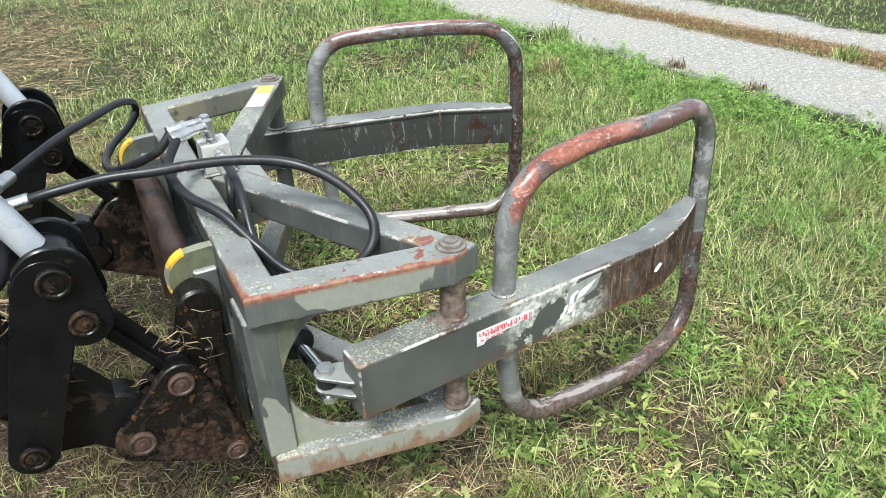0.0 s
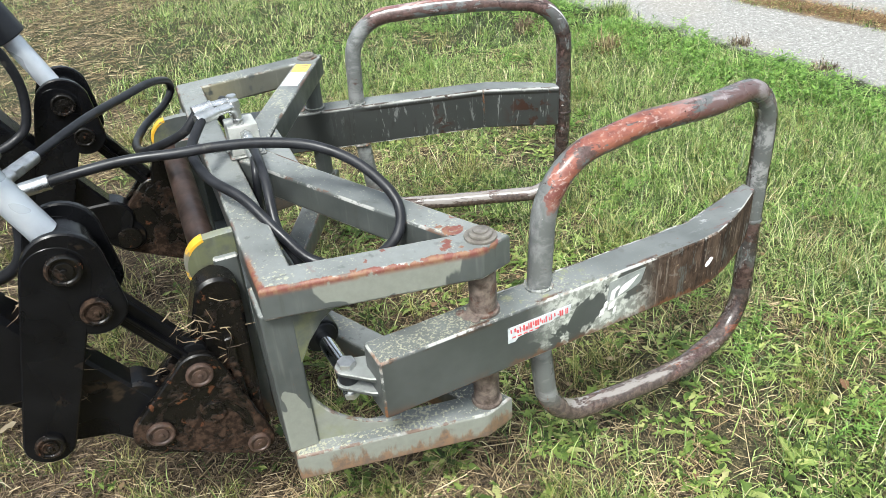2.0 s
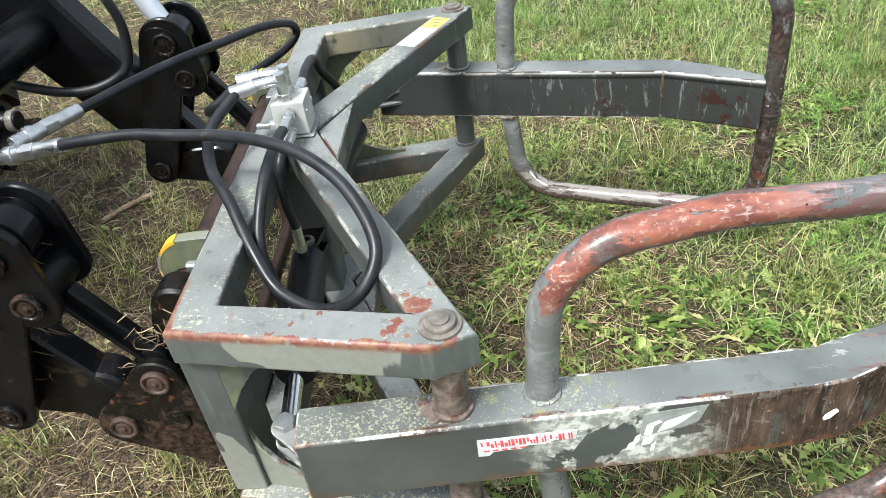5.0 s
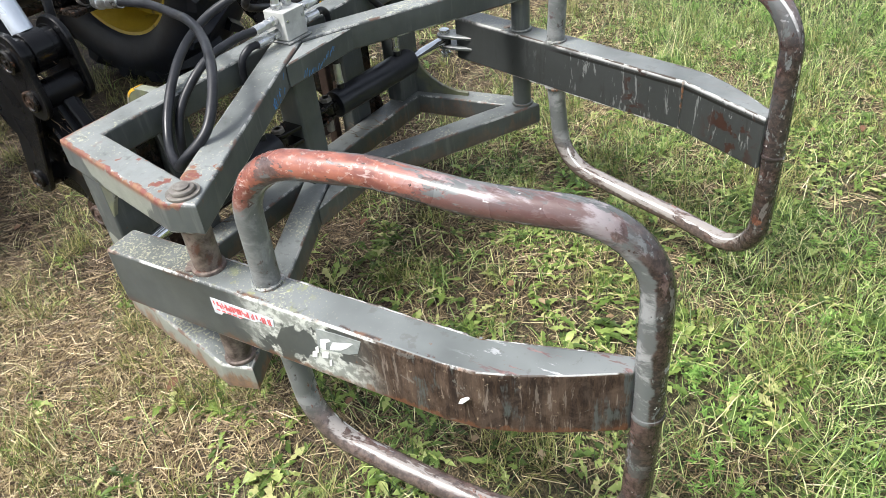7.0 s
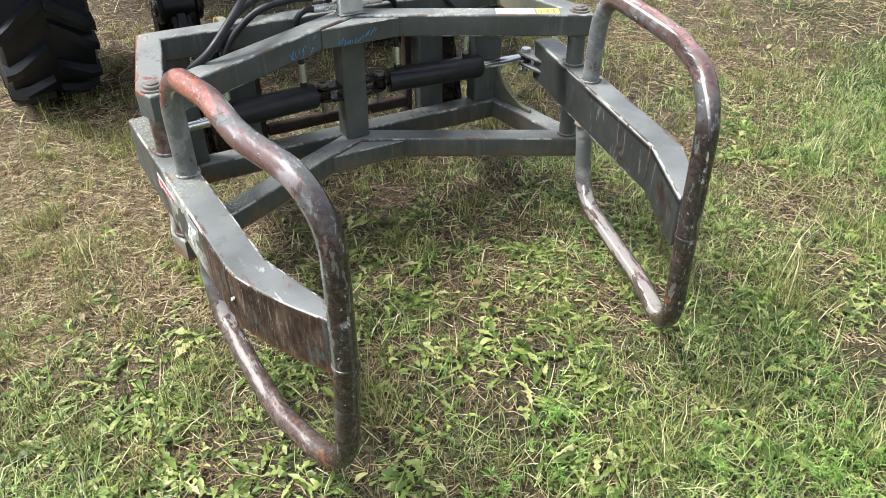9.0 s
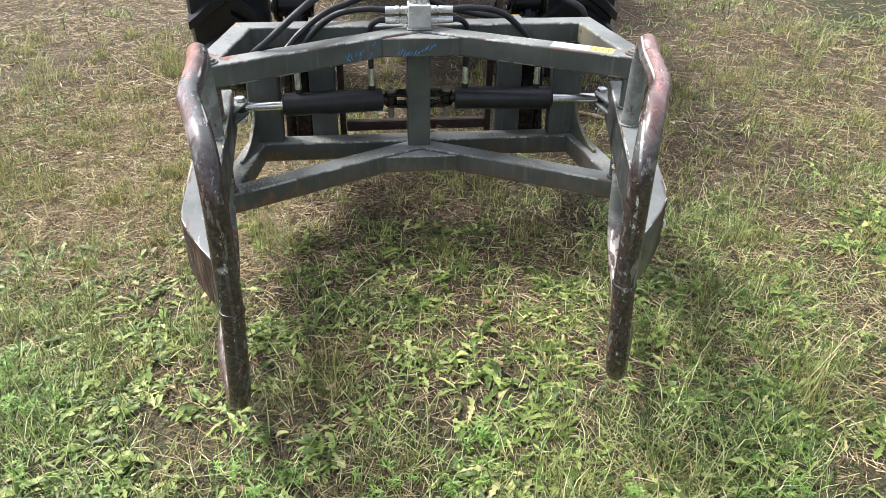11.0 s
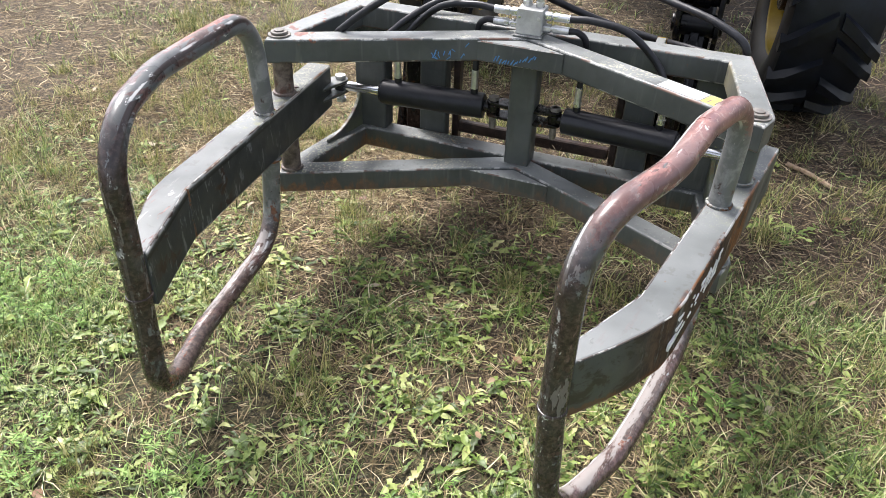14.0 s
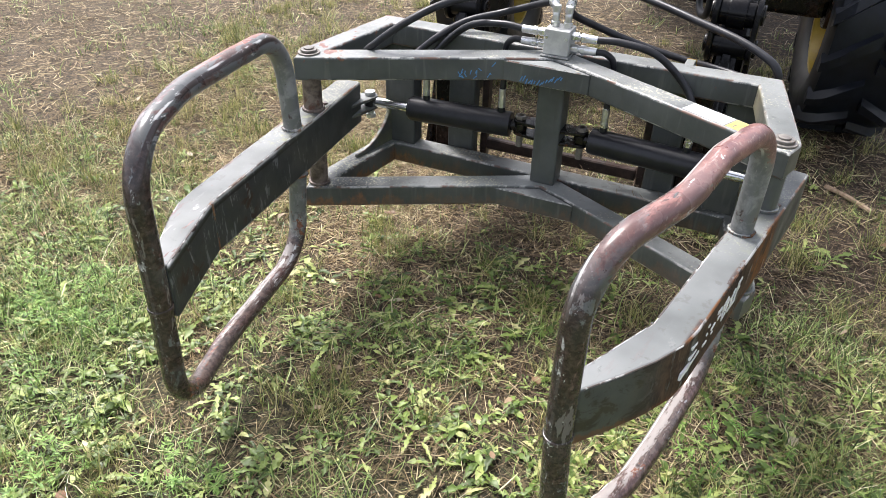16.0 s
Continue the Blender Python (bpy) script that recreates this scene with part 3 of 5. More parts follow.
HAY = plant("caught_hay", [(0.0, (0.05, 0.034, 0.022)), (0.6, (0.17, 0.12, 0.07)), (1.0, (0.34, 0.26, 0.16))], 0.1, 0.65)
DEADLEAF = plant("fallen_leaves", [(0.0, (0.13, 0.055, 0.03)), (0.5, (0.26, 0.17, 0.09)), (1.0, (0.50, 0.45, 0.32))], 0.2, 0.6)
STONE = simple("gravel_stone", (0.26, 0.25, 0.235), (0.47, 0.46, 0.44), 40, (0.7, 0.9), 0.0, 0.2)

# ---- building helpers ----


def thing(name, label, category, at=(0, 0, 0), turn=0.0, group="", kind=""):
    ob = new(name)
    ob.empty_display_size = 0.1
    ob.matrix_basis = pose(*at, 0, 0, turn)
    return tagged(ob, label, category, group, kind)


import collections


def keep_flats_flat(me):
    """Corner normals weighted by face area, so that only the bevels look rounded."""
    at = collections.defaultdict(list)
    for p in me.polygons:
        for v in p.vertices:
            at[v].append((p.normal.copy(), p.area))
    normals = []
    for p in me.polygons:
        for v in p.vertices:
            n = Vector()
            for m, a in at[v]:
                if m.dot(p.normal) > 0.78:
                    n += m * a
            normals.append(n.normalized() if n.length > 0 else p.normal)
    me.normals_split_custom_set(normals)


def part(name, bm, material, parent, label="", smooth=True):
    """Links a bmesh as one mesh object under a thing or a part."""
    me = bpy.data.meshes.new(name)
    bmesh.ops.recalc_face_normals(bm, faces=bm.faces)
    bm.to_mesh(me)
    bm.free()
    if smooth:
        for p in me.polygons:
            p.use_smooth = True
        me.set_sharp_from_angle(angle=radians(38))
        keep_flats_flat(me)
    me.materials.append(material)
    ob = new(name, me)
    ob.parent = parent
    if label:
        tagged(ob, label)
    return ob


def chamfer(bm, width, segments=2, angle=25):
    edges = [e for e in bm.edges if len(e.link_faces) == 2 and e.calc_face_angle(0) > radians(angle)]
    if width > 0 and edges:
        bmesh.ops.bevel(bm, geom=edges, offset=width, segments=segments, profile=0.5, affect="EDGES", clamp_overlap=True)
    return bm


def prism(points, lo, hi, axis="z", bevel=0.006, segments=2, open_sides=()):
    """A polygon, given in the plane across the axis, drawn out from lo to hi. open_sides: edges at which it butts on a welded neighbour."""
    bm = bmesh.new()
    put = {"z": lambda p, h: (p[0], p[1], h), "y": lambda p, h: (p[0], h, p[1]), "x": lambda p, h: (h, p[0], p[1])}[axis]
    low = [bm.verts.new(put(p, lo)) for p in points]
    top = [bm.verts.new(put(p, hi)) for p in points]
    bm.faces.new(low)
    bm.faces.new(top)
    ends = []
    for a in range(len(points)):
        b = (a + 1) % len(points)
        side = bm.faces.new((low[a], low[b], top[b], top[a]))
        if a in open_sides:
            ends.append(side)
    bmesh.ops.recalc_face_normals(bm, faces=bm.faces)
    if ends:
        bmesh.ops.delete(bm, geom=ends, context="FACES_ONLY")
    return chamfer(bm, bevel, segments)


def box(x0, x1, y0, y1, z0, z1, bevel=0.005, segments=2):
    return prism([(x0, y0), (x1, y0), (x1, y1), (x0, y1)], z0, z1, "z", bevel, segments)


def rod(a, b, radius, sides=20, bevel=0.003, radius2=None):
    """A round bar from a to b."""
    a, b = Vector(a), Vector(b)
    bm = bmesh.new()
    bmesh.ops.create_cone(bm, cap_ends=True, segments=sides, radius1=radius, radius2=radius2 or radius, depth=(b - a).length)
    chamfer(bm, bevel, 2, 50)
    turn = (b - a).to_track_quat("Z", "Y").to_matrix().to_4x4()
    bmesh.ops.transform(bm, matrix=Matrix.Translation((a + b) / 2) @ turn, verts=bm.verts)
    return bm


def join(*some):
    """Several bmeshes of one part as one."""
    bm = bmesh.new()
    for other in some:
        me = bpy.data.meshes.new("join")
        other.to_mesh(me)
        other.free()
        bm.from_mesh(me)
        bpy.data.meshes.remove(me)
    return bm


def rounded(points, radius, steps=9):
    """A polyline whose inner corners are turned into circular arcs."""
    pts = [Vector(p) for p in points]
    out = [pts[0]]
    radii = radius if isinstance(radius, (list, tuple)) else [radius] * (len(pts) - 2)
    for p, r, before, after in zip(pts[1:-1], radii, pts, pts[2:]):
        a, b = before - p, after - p
        ang = a.angle(b)
        if ang > 3.12:
            out.append(p)
            continue
        reach = min(r / math.tan(ang / 2), a.length * 0.49, b.length * 0.49)
        a.normalize()
        b.normalize()
        centre = p + (a + b).normalized() * (reach / math.cos(ang / 2))
        start, end, sweep_angle = p + a * reach - centre, p + b * reach - centre, math.pi - ang
        for i in range(steps + 1):
            u = i / steps
            out.append(centre + (math.sin((1 - u) * sweep_angle) * start + math.sin(u * sweep_angle) * end) / math.sin(sweep_angle))
    out.append(pts[-1])
    return out


def smooth_line(points, steps=8):
    """A soft curve through the points."""
    p = [Vector(q) for q in points]
    p = [2 * p[0] - p[1], *p, 2 * p[-1] - p[-2]]
    out = []
    for i in range(1, len(p) - 2):
        for s in range(steps):
            u = s / steps
            out.append(0.5 * (2 * p[i] + (p[i + 1] - p[i - 1]) * u + (2 * p[i - 1] - 5 * p[i] + 4 * p[i + 1] - p[i + 2]) * u * u + (3 * p[i] - p[i - 1] - 3 * p[i + 1] + p[i + 2]) * u ** 3))
    out.append(p[-2])
    return out


def sweep(line, radius, sides=14):
    """A round pipe along a line."""
    bm = bmesh.new()
    line = [Vector(p) for p in line]
    clean = [line[0]]
    for p in line[1:]:
        if (p - clean[-1]).length > 1e-4:
            clean.append(p)
    line = clean
    tang = [(line[min(i + 1, len(line) - 1)] - line[max(i - 1, 0)]).normalized() for i in range(len(line))]
    side = tang[0].orthogonal().normalized()
    rings = []
    for p, t in zip(line, tang):
        side = (side - t * side.dot(t)).normalized()
        up = t.cross(side)
        rings.append([bm.verts.new(p + radius * (math.cos(a) * side + math.sin(a) * up)) for a in (2 * math.pi * j / sides for j in range(sides))])
    for a, b in zip(rings, rings[1:]):
        for j in range(sides):
            bm.faces.new((a[j], a[(j + 1) % sides], b[(j + 1) % sides], b[j]))
    bm.faces.new(rings[0][::-1])
    bm.faces.new(rings[-1])
    return bm


def hull_outline(circles, steps=28):
    """The outline round some circles (x, z, r) in a plane."""
    pts = sorted({(round(x + r * math.cos(2 * math.pi * i / steps), 5), round(z + r * math.sin(2 * math.pi * i / steps), 5)) for x, z, r in circles for i in range(steps)})

    def half(seq):
        h = []
        for p in seq:
            while len(h) > 1 and (h[-1][0] - h[-2][0]) * (p[1] - h[-2][1]) - (h[-1][1] - h[-2][1]) * (p[0] - h[-2][0]) <= 0:
                h.pop()
            h.append(p)
        return h[:-1]

    return half(pts) + half(pts[::-1])


def plate(circles, y0, y1, bevel=0.003):
    return prism(hull_outline(circles), y0, y1, "y", bevel, 1)


def hexagon(at, axis, radius, length, bevel=0.002):
    a = Vector(at)
    return rod(a, a + Vector(axis).normalized() * length, radius, 6, bevel)


# ---- the ground ----


def ground_height(x, y):
    return 0.012 * noise.noise(Vector((x * 1.7, y * 1.7, 3.1))) + 0.008 * noise.noise(Vector((x * 5.5, y * 5.5, 7.7)))


def build_ground():
    near = list(np.arange(-4.0, 7.01, 0.1))
    xs = [-400, -150, -60, -25, -12, -7, *near, 9, 14, 28, 60, 150, 400]
    ys = [-400, -150, -60, -25, -12, -7, *np.arange(-4.5, 9.01, 0.1), 12, 18, 30, 60, 150, 400]
    verts = [(x, y, ground_height(x, y) if abs(x) < 8 and abs(y) < 10 else 0.0) for y in ys for x in xs]
    w = len(xs)
    faces = [(j * w + i, j * w + i + 1, (j + 1) * w + i + 1, (j + 1) * w + i) for j in range(len(ys) - 1) for i in range(w - 1)]
    me = bpy.data.meshes.new("ground")
    me.from_pydata(verts, [], faces)
    for p in me.polygons:
        p.use_smooth = True
    me.materials.append(GROUND)
    tagged(new("ground", me), "trampled meadow ground with straw, soil and gravel track", "ground", kind="structure")


build_ground()

# ---- the gripper's welded frame ----
TOP, TOP0, LOW, LOW0 = 0.79, 0.72, 0.372, 0.302
PIVOT_X, PIVOT_Y = 0.4213, 0.638


def back_bar(dx):
    return [(dx, -0.612), (0.072 + dx, -0.553), (0.072 + dx, 0.553), (dx, 0.612)]


def side_bar(s, dx):
    return [(dx, s * 0.612), (0.405 + dx, s * 0.680), (0.474 + dx, s * 0.656), (0.367 + dx, s * 0.602), (0.072 + dx, s * 0.553)]


def chevron_bar(s, dx):
    return [(0.474 + dx, s * 0.656), (0.203 + dx, s * 0.135), (0.138 + dx, 0.0), (0.070 + dx, 0.0), (0.070 + dx, s * 0.035), (0.367 + dx, s * 0.602)]


def build_frame():
    f = thing("bale_gripper_frame", "welded olive-grey box-section gripper frame, paint worn", "gripper frame")
    for z0, z1, dx, word in ((TOP0, TOP, 0.0, "upper"), (LOW0, LOW, 0.0, "lower")):
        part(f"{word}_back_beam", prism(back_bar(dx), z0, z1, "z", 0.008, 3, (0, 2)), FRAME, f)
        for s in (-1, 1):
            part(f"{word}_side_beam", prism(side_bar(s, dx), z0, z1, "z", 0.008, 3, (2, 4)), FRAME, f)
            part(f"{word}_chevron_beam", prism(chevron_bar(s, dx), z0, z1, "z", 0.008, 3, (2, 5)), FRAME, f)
        part(f"{word}_nose_plate", prism([(0.2015 + dx, -0.128), (0.2015 + dx, 0.128), (0.142 + dx, 0.0)], z0 + 0.004, z1 - 0.006, "z", 0.003, 1), FRAME, f)
    part("centre_post", box(0.045, 0.122, -0.042, 0.039, LOW - 0.003, TOP0 + 0.004, 0.008, 3), FRAME, f)
    part("mounting_plate", box(0.057, 0.142, -0.042, 0.044, TOP - 0.001, TOP + 0.007, 0.003, 1), FRAME, f)
    for s in (-1, 1):
        part("corner_post", box(-0.008, 0.055, min(s * 0.595, s * 0.485), max(s * 0.595, s * 0.485), LOW - 0.003, TOP0 + 0.003, 0.007, 3), FRAME, f)
        curve = [(0.05, LOW - 0.002), (0.235, LOW - 0.002), (0.235, LOW + 0.012)]
        for i in range(1, 9):
            a = math.pi / 2 * i / 8
            curve.append((0.235 - 0.18 * math.sin(a), LOW + 0.012 + 0.145 * (1 - math.cos(a))))
        curve.append((0.05, LOW + 0.165))
        g = prism(curve, min(s * 0.572, s * 0.584), max(s * 0.572, s * 0.584), "y", 0.002, 1)
        bmesh.ops.transform(g, matrix=Matrix.Translation((0.05, s * 0.578, 0)) @ Matrix.Rotation(s * 0.2, 4, "Z") @ Matrix.Translation((-0.05, -s * 0.578, 0)), verts=g.verts)
        part("lower_gusset", g, GUSSET, f)
        flare = [(0.05, TOP0 + 0.002), (0.165, TOP0 + 0.002), (0.150, TOP0 - 0.012), (0.105, TOP0 - 0.045), (0.075, TOP0 - 0.085), (0.05, TOP0 - 0.135)]
        u = prism(flare, min(s * 0.582, s * 0.5945), max(s * 0.582, s * 0.5945), "y", 0.002, 1)
        part("upper_gusset", u, GUSSET, f)
        # hitch plate behind the beams, and the hook over the carrier's tube
        part("hitch_plate", box(-0.052, -0.002, min(s * 0.292, s * 0.384), max(s * 0.292, s * 0.384), LOW0, TOP0 + 0.02, 0.004, 1), FRAME, f)
        ring = [(-0.0005, 0.786), (-0.03, 0.786)]
        ring += [(-0.046 + 0.060 * math.cos(a), 0.722 + 0.064 * math.sin(a)) for a in (math.pi / 2 + 0.3 + 1.9 * i / 10 for i in range(11))]
        ring += [(-0.100, 0.672), (-0.094, 0.69)]
        ring += [(-0.060 + 0.034 * math.cos(a), 0.69 + 0.034 * math.sin(a)) for a in (math.pi - math.pi * i / 8 for i in range(1, 9))]
        ring += [(-0.026, 0.62), (-0.0005, 0.62)]
        hook = part("hook", prism(ring, min(s * 0.345, s * 0.37), max(s * 0.345, s * 0.37), "y", 0.002, 1), GUSSET, f, "hook plate with worn yellow paint on its back")
        back = [(-0.046 + 0.0612 * math.cos(a), 0.722 + 0.0652 * math.sin(a)) for a in (math.pi / 2 + 0.25 + 1.9 * i / 12 for i in range(13))]
        back += [(-0.046 + 0.056 * math.cos(a), 0.722 + 0.059 * math.sin(a)) for a in (math.pi / 2 + 0.25 + 1.9 * i / 12 for i in range(12, -1, -1))]
        part("yellow_paint", prism(back, min(s * 0.344, s * 0.371), max(s * 0.344, s * 0.371), "y", 0.0, 1), YELLOW, hook)
        # pivot
        c = (PIVOT_X, s * PIVOT_Y)
        part("pivot_pin", rod((*c, LOW - 0.002), (*c, TOP0 + 0.002), 0.028, 24), PIVOT if s < 0 else FRAME, f, "rust-brown pivot pin" if s < 0 else "grey painted pivot pin")
        part("pin_collar", rod((*c, 0.616), (*c, 0.626), 0.034, 24), PIVOT if s < 0 else FRAME, f)
        part("pin_collar", rod((*c, LOW - 0.001), (*c, LOW + 0.008), 0.034, 24), PIVOT if s < 0 else FRAME, f)
        cap = part("pin_washer", rod((*c, TOP - 0.001), (*c, TOP + 0.005), 0.032, 28, 0.0015), PIN, f)
        part("pin_head", join(rod((*c, TOP + 0.004), (*c, TOP + 0.013), 0.024, 24, 0.003), rod((*c, TOP + 0.012), (*c, TOP + 0.017), 0.015, 18, 0.002)), PIN, cap)
        # fork for the cylinder's inner end
        for z in (0.517, 0.557):
            part("cylinder_lug", prism(hull_outline([(0.085, s * 0.095, 0.024), (0.085, s * 0.045, 0.032)]), z - 0.005, z + 0.005, "z", 0.002, 1), DIRTY, f)
        part("lug_bolt", join(rod((0.085, s * 0.098, 0.468), (0.085, s * 0.098, 0.574), 0.011, 14, 0.002), hexagon((0.085, s * 0.098, 0.562), (0, 0, 1), 0.018, 0.012)), PIN, f)
    # stickers on the far chevron beam, along its length
    d, n = Vector((0.271, 0.521, 0)).normalized(), Vector((-0.521, 0.271, 0)).normalized()
    o = Vector((0.474, 0.656, 0))

    def strip(u0, u1, v0, v1):
        return [tuple((o - d * u + n * v)[:2]) for u, v in ((u0, v0), (u1, v0), (u1, v1), (u0, v1))]

    part("warning_sticker", prism(strip(0.105, 0.175, 0.010, 0.060), TOP - 0.004, TOP + 0.0004, "z", 0, 1), DECAL_Y, f, "worn yellow warning sticker")
    for i in range(3):
        part("print_line", prism(strip(0.118 + 0.02 * i, 0.123 + 0.02 * i, 0.017, 0.052 - 0.008 * i), TOP - 0.004, TOP + 0.0009, "z", 0, 1), PIN, f)
    part("white_sticker", prism(strip(0.18, 0.30, 0.009, 0.061), TOP - 0.004, TOP + 0.0004, "z", 0, 1), DECAL_W, f, "scuffed white sticker")
    # blue chalk strokes on the nose
    rnd = random.Random(5)

    def stroke(a, b, w):
        """A thin chalk stroke from a to b on a front face."""
        side = (b - a).cross(Vector((1, 0.2, 0))).normalized() * w
        bm = bmesh.new()
        bm.faces.new([bm.verts.new(p) for p in (a - side * 0.4, a + side, b + side * 0.7, b - side)])
        part("chalk_stroke", bm, CHALK, f)

    for i in range(15):
        y = -0.075 + 0.0085 * i
        z = 0.728 + 0.00022 * (i - 3) ** 2 + rnd.uniform(-0.004, 0.004)
        stroke(Vector((0.2024, y, z)), Vector((0.2024, y + rnd.uniform(0.004, 0.010), z + rnd.uniform(0.008, 0.018))), 0.0022)
    for i in range(16):
        u = rnd.uniform(0.02, 0.12)
        base = Vector((0.203 + 0.4615 * u + 0.0012, -0.135 - 0.8871 * u + 0.0006, rnd.uniform(0.728, 0.765)))
        stroke(base, base + Vector((0.4615, -0.8871, 0)) * rnd.uniform(-0.012, 0.012) + Vector((0, 0, rnd.uniform(0.006, 0.014))), 0.0018)


build_frame()

# ---- the two gripping arms ----
BEND = [(-0.25, -0.043), (0.54, -0.045), (0.60, -0.039), (0.67, -0.016), (0.74, 0.016), (0.826, 0.061)]
INNER = [(0.826, 0.101), (0.574, 0.036), (-0.25, 0.036)]
TURN_A, TURN_B = 4.5, 12.0


def build_arm(s, turn, paint, pipe, label):
    """s: -1 for the arm whose outer face looks to -y. turn: how far it is closed, in degrees."""
    a = thing("gripping_arm", label, "gripping arm", (PIVOT_X, s * PIVOT_Y, 0), -s * turn, "arms of the gripper")

    def flip(bm):
        if s > 0:
            bmesh.ops.transform(bm, matrix=Matrix.Diagonal((1, -1, 1, 1)), verts=bm.verts)
        return bm

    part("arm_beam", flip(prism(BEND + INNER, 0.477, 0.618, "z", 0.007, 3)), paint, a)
    seam = join(*[sweep([(0.574 + 0.001 * math.sin(i * 2.1), 0.0365, z), (0.574 + 0.001 * math.cos(i * 1.7), 0.0365, z + 0.0125)], 0.0032, 8) for i, z in enumerate(np.arange(0.484, 0.606, 0.012))])
    part("weld_seam", flip(seam), paint, a)
    rim = join(*[sweep([(x, 0.0335, 0.616), (x + 0.041, 0.0335, 0.616)], 0.0019 + 0.0008 * math.sin(x * 40), 6) for x in np.arange(-0.05, 0.54, 0.04)])
    part("edge_weld", flip(rim), EDGE, a)
    rim = join(*[sweep([(x, 0.0335, 0.4795), (x + 0.041, 0.0335, 0.4795)], 0.0017 + 0.0007 * math.sin(x * 31), 6) for x in np.arange(-0.05, 0.54, 0.04)])
    part("lower_edge_weld", flip(rim), EDGE, a)
    rim = sweep([(0.584, 0.036, 0.616), (0.70, 0.066, 0.616), (0.80, 0.0918, 0.616)], 0.0016, 6)
    part("tip_edge_weld", flip(rim), EDGE, a)
    rim = sweep([(0.60, -0.0365, 0.616), (0.67, -0.0135, 0.616), (0.74, 0.0185, 0.616), (0.815, 0.0578, 0.616)], 0.0016, 6)
    part("tip_edge_weld", flip(rim), EDGE, a)
    up = rounded([(0.140, 0.009, 0.612), (0.151, 0.003, 0.893), (0.407, 0.027, 0.910), (0.589, 0.023, 0.906), (0.841, 0.080, 0.891), (0.849, 0.078, 0.519)], [0.139, 0.35, 0.35, 0.137])
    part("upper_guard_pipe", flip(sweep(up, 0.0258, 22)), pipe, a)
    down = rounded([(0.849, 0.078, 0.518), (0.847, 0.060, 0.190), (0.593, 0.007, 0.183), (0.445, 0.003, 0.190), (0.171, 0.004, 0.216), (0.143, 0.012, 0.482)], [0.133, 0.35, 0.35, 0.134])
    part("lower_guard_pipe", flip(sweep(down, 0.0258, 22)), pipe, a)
    part("pipe_joint", flip(rod((0.849, 0.078, 0.512), (0.849, 0.078, 0.524), 0.0285, 20, 0.004)), pipe, a, "welded ring where the two pipes meet")
    for x, y, z in ((0.140, 0.009, 0.6205), (0.143, 0.012, 0.4745)):
        ring = [(x + 0.0275 * math.cos(t), y + 0.0275 * math.sin(t), z) for t in np.arange(0, 6.4, 0.33)]
        part("pipe_weld", flip(join(*[sweep([p, q], 0.0045 + 0.0008 * math.sin(9 * p[0] * 40), 6) for p, q in zip(ring, ring[1:])])), paint, a)
    # clevis for the cylinder's rod
    for z in (0.521, 0.557):
        part("clevis_plate", flip(prism(hull_outline([(-0.284, 0.052, 0.025), (-0.235, 0.02, 0.038), (-0.19, 0.02, 0.02)]), z - 0.005, z + 0.005, "z", 0.002, 1)), FRAME, a)
    part("clevis_bolt", flip(join(rod((-0.284, 0.052, 0.488), (-0.284, 0.052, 0.572), 0.011, 14, 0.002), hexagon((-0.284, 0.052, 0.562), (0, 0, 1), 0.019, 0.013), hexagon((-0.284, 0.052, 0.484), (0, 0, 1), 0.018, 0.014))), ZINC, a)
    part("weld_scar", flip(join(rod((-0.036, -0.004, 0.616), (-0.038, -0.004, 0.623), 0.015, 12, 0.003), rod((-0.046, 0.012, 0.616), (-0.047, 0.012, 0.6215), 0.010, 10, 0.002), rod((-0.030, -0.021, 0.616), (-0.031, -0.021, 0.6225), 0.011, 10, 0.002))), PIVOT, a, "rusted weld scar beside the pivot")
    return a, flip


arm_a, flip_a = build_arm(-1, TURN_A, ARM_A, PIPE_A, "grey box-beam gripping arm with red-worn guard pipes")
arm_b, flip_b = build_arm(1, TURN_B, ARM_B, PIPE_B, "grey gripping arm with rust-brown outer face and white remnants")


def flat(x0, x1, z0, z1, y, slant=0.0):
    """A thin sheet on an arm's outer face."""
    return prism([(x0 + slant, z0), (x1 + slant, z0), (x1, z1), (x0, z1)], y - 0.0006, y + 0.003, "y", 0.0, 1)


torn = [(0.030, 0.546), (0.047, 0.545), (0.054, 0.553), (0.075, 0.555), (0.098, 0.553), (0.108, 0.560), (0.135, 0.559), (0.150, 0.565), (0.183, 0.563), (0.185, 0.584), (0.030, 0.584)]
label_a = part("maker_sticker", prism(torn, -0.0452, -0.0416, "y", 0.0, 1), DECAL_W, arm_a, "white sticker with red print, partly torn")
rnd = random.Random(11)
x = 0.035
while x < 0.176:
    w = rnd.choice((0.0025, 0.003, 0.0045))
    part("print_bar", flat(x, x + w, 0.5645 + rnd.choice((0, 0, 0.005)), 0.579 - rnd.choice((0, 0, 0.006)), -0.0452, 0.001), PRINT_R, label_a)
    x += w + rnd.choice((0.0015, 0.002, 0.002, 0.006))
for i in range(5):
    x = 0.039 + 0.014 * i
    part("print_bar", flat(x, x + 0.009, 0.556, 0.559, -0.0452), PRINT_R, label_a)
part("pale_paint_patch", prism([(0.281, 0.550), (0.322, 0.556), (0.350, 0.561), (0.372, 0.572), (0.384, 0.606), (0.331, 0.604), (0.287, 0.600)], -0.0455, -0.042, "y", 0, 1), PALE, arm_a, "pale grey rectangle of old paint")
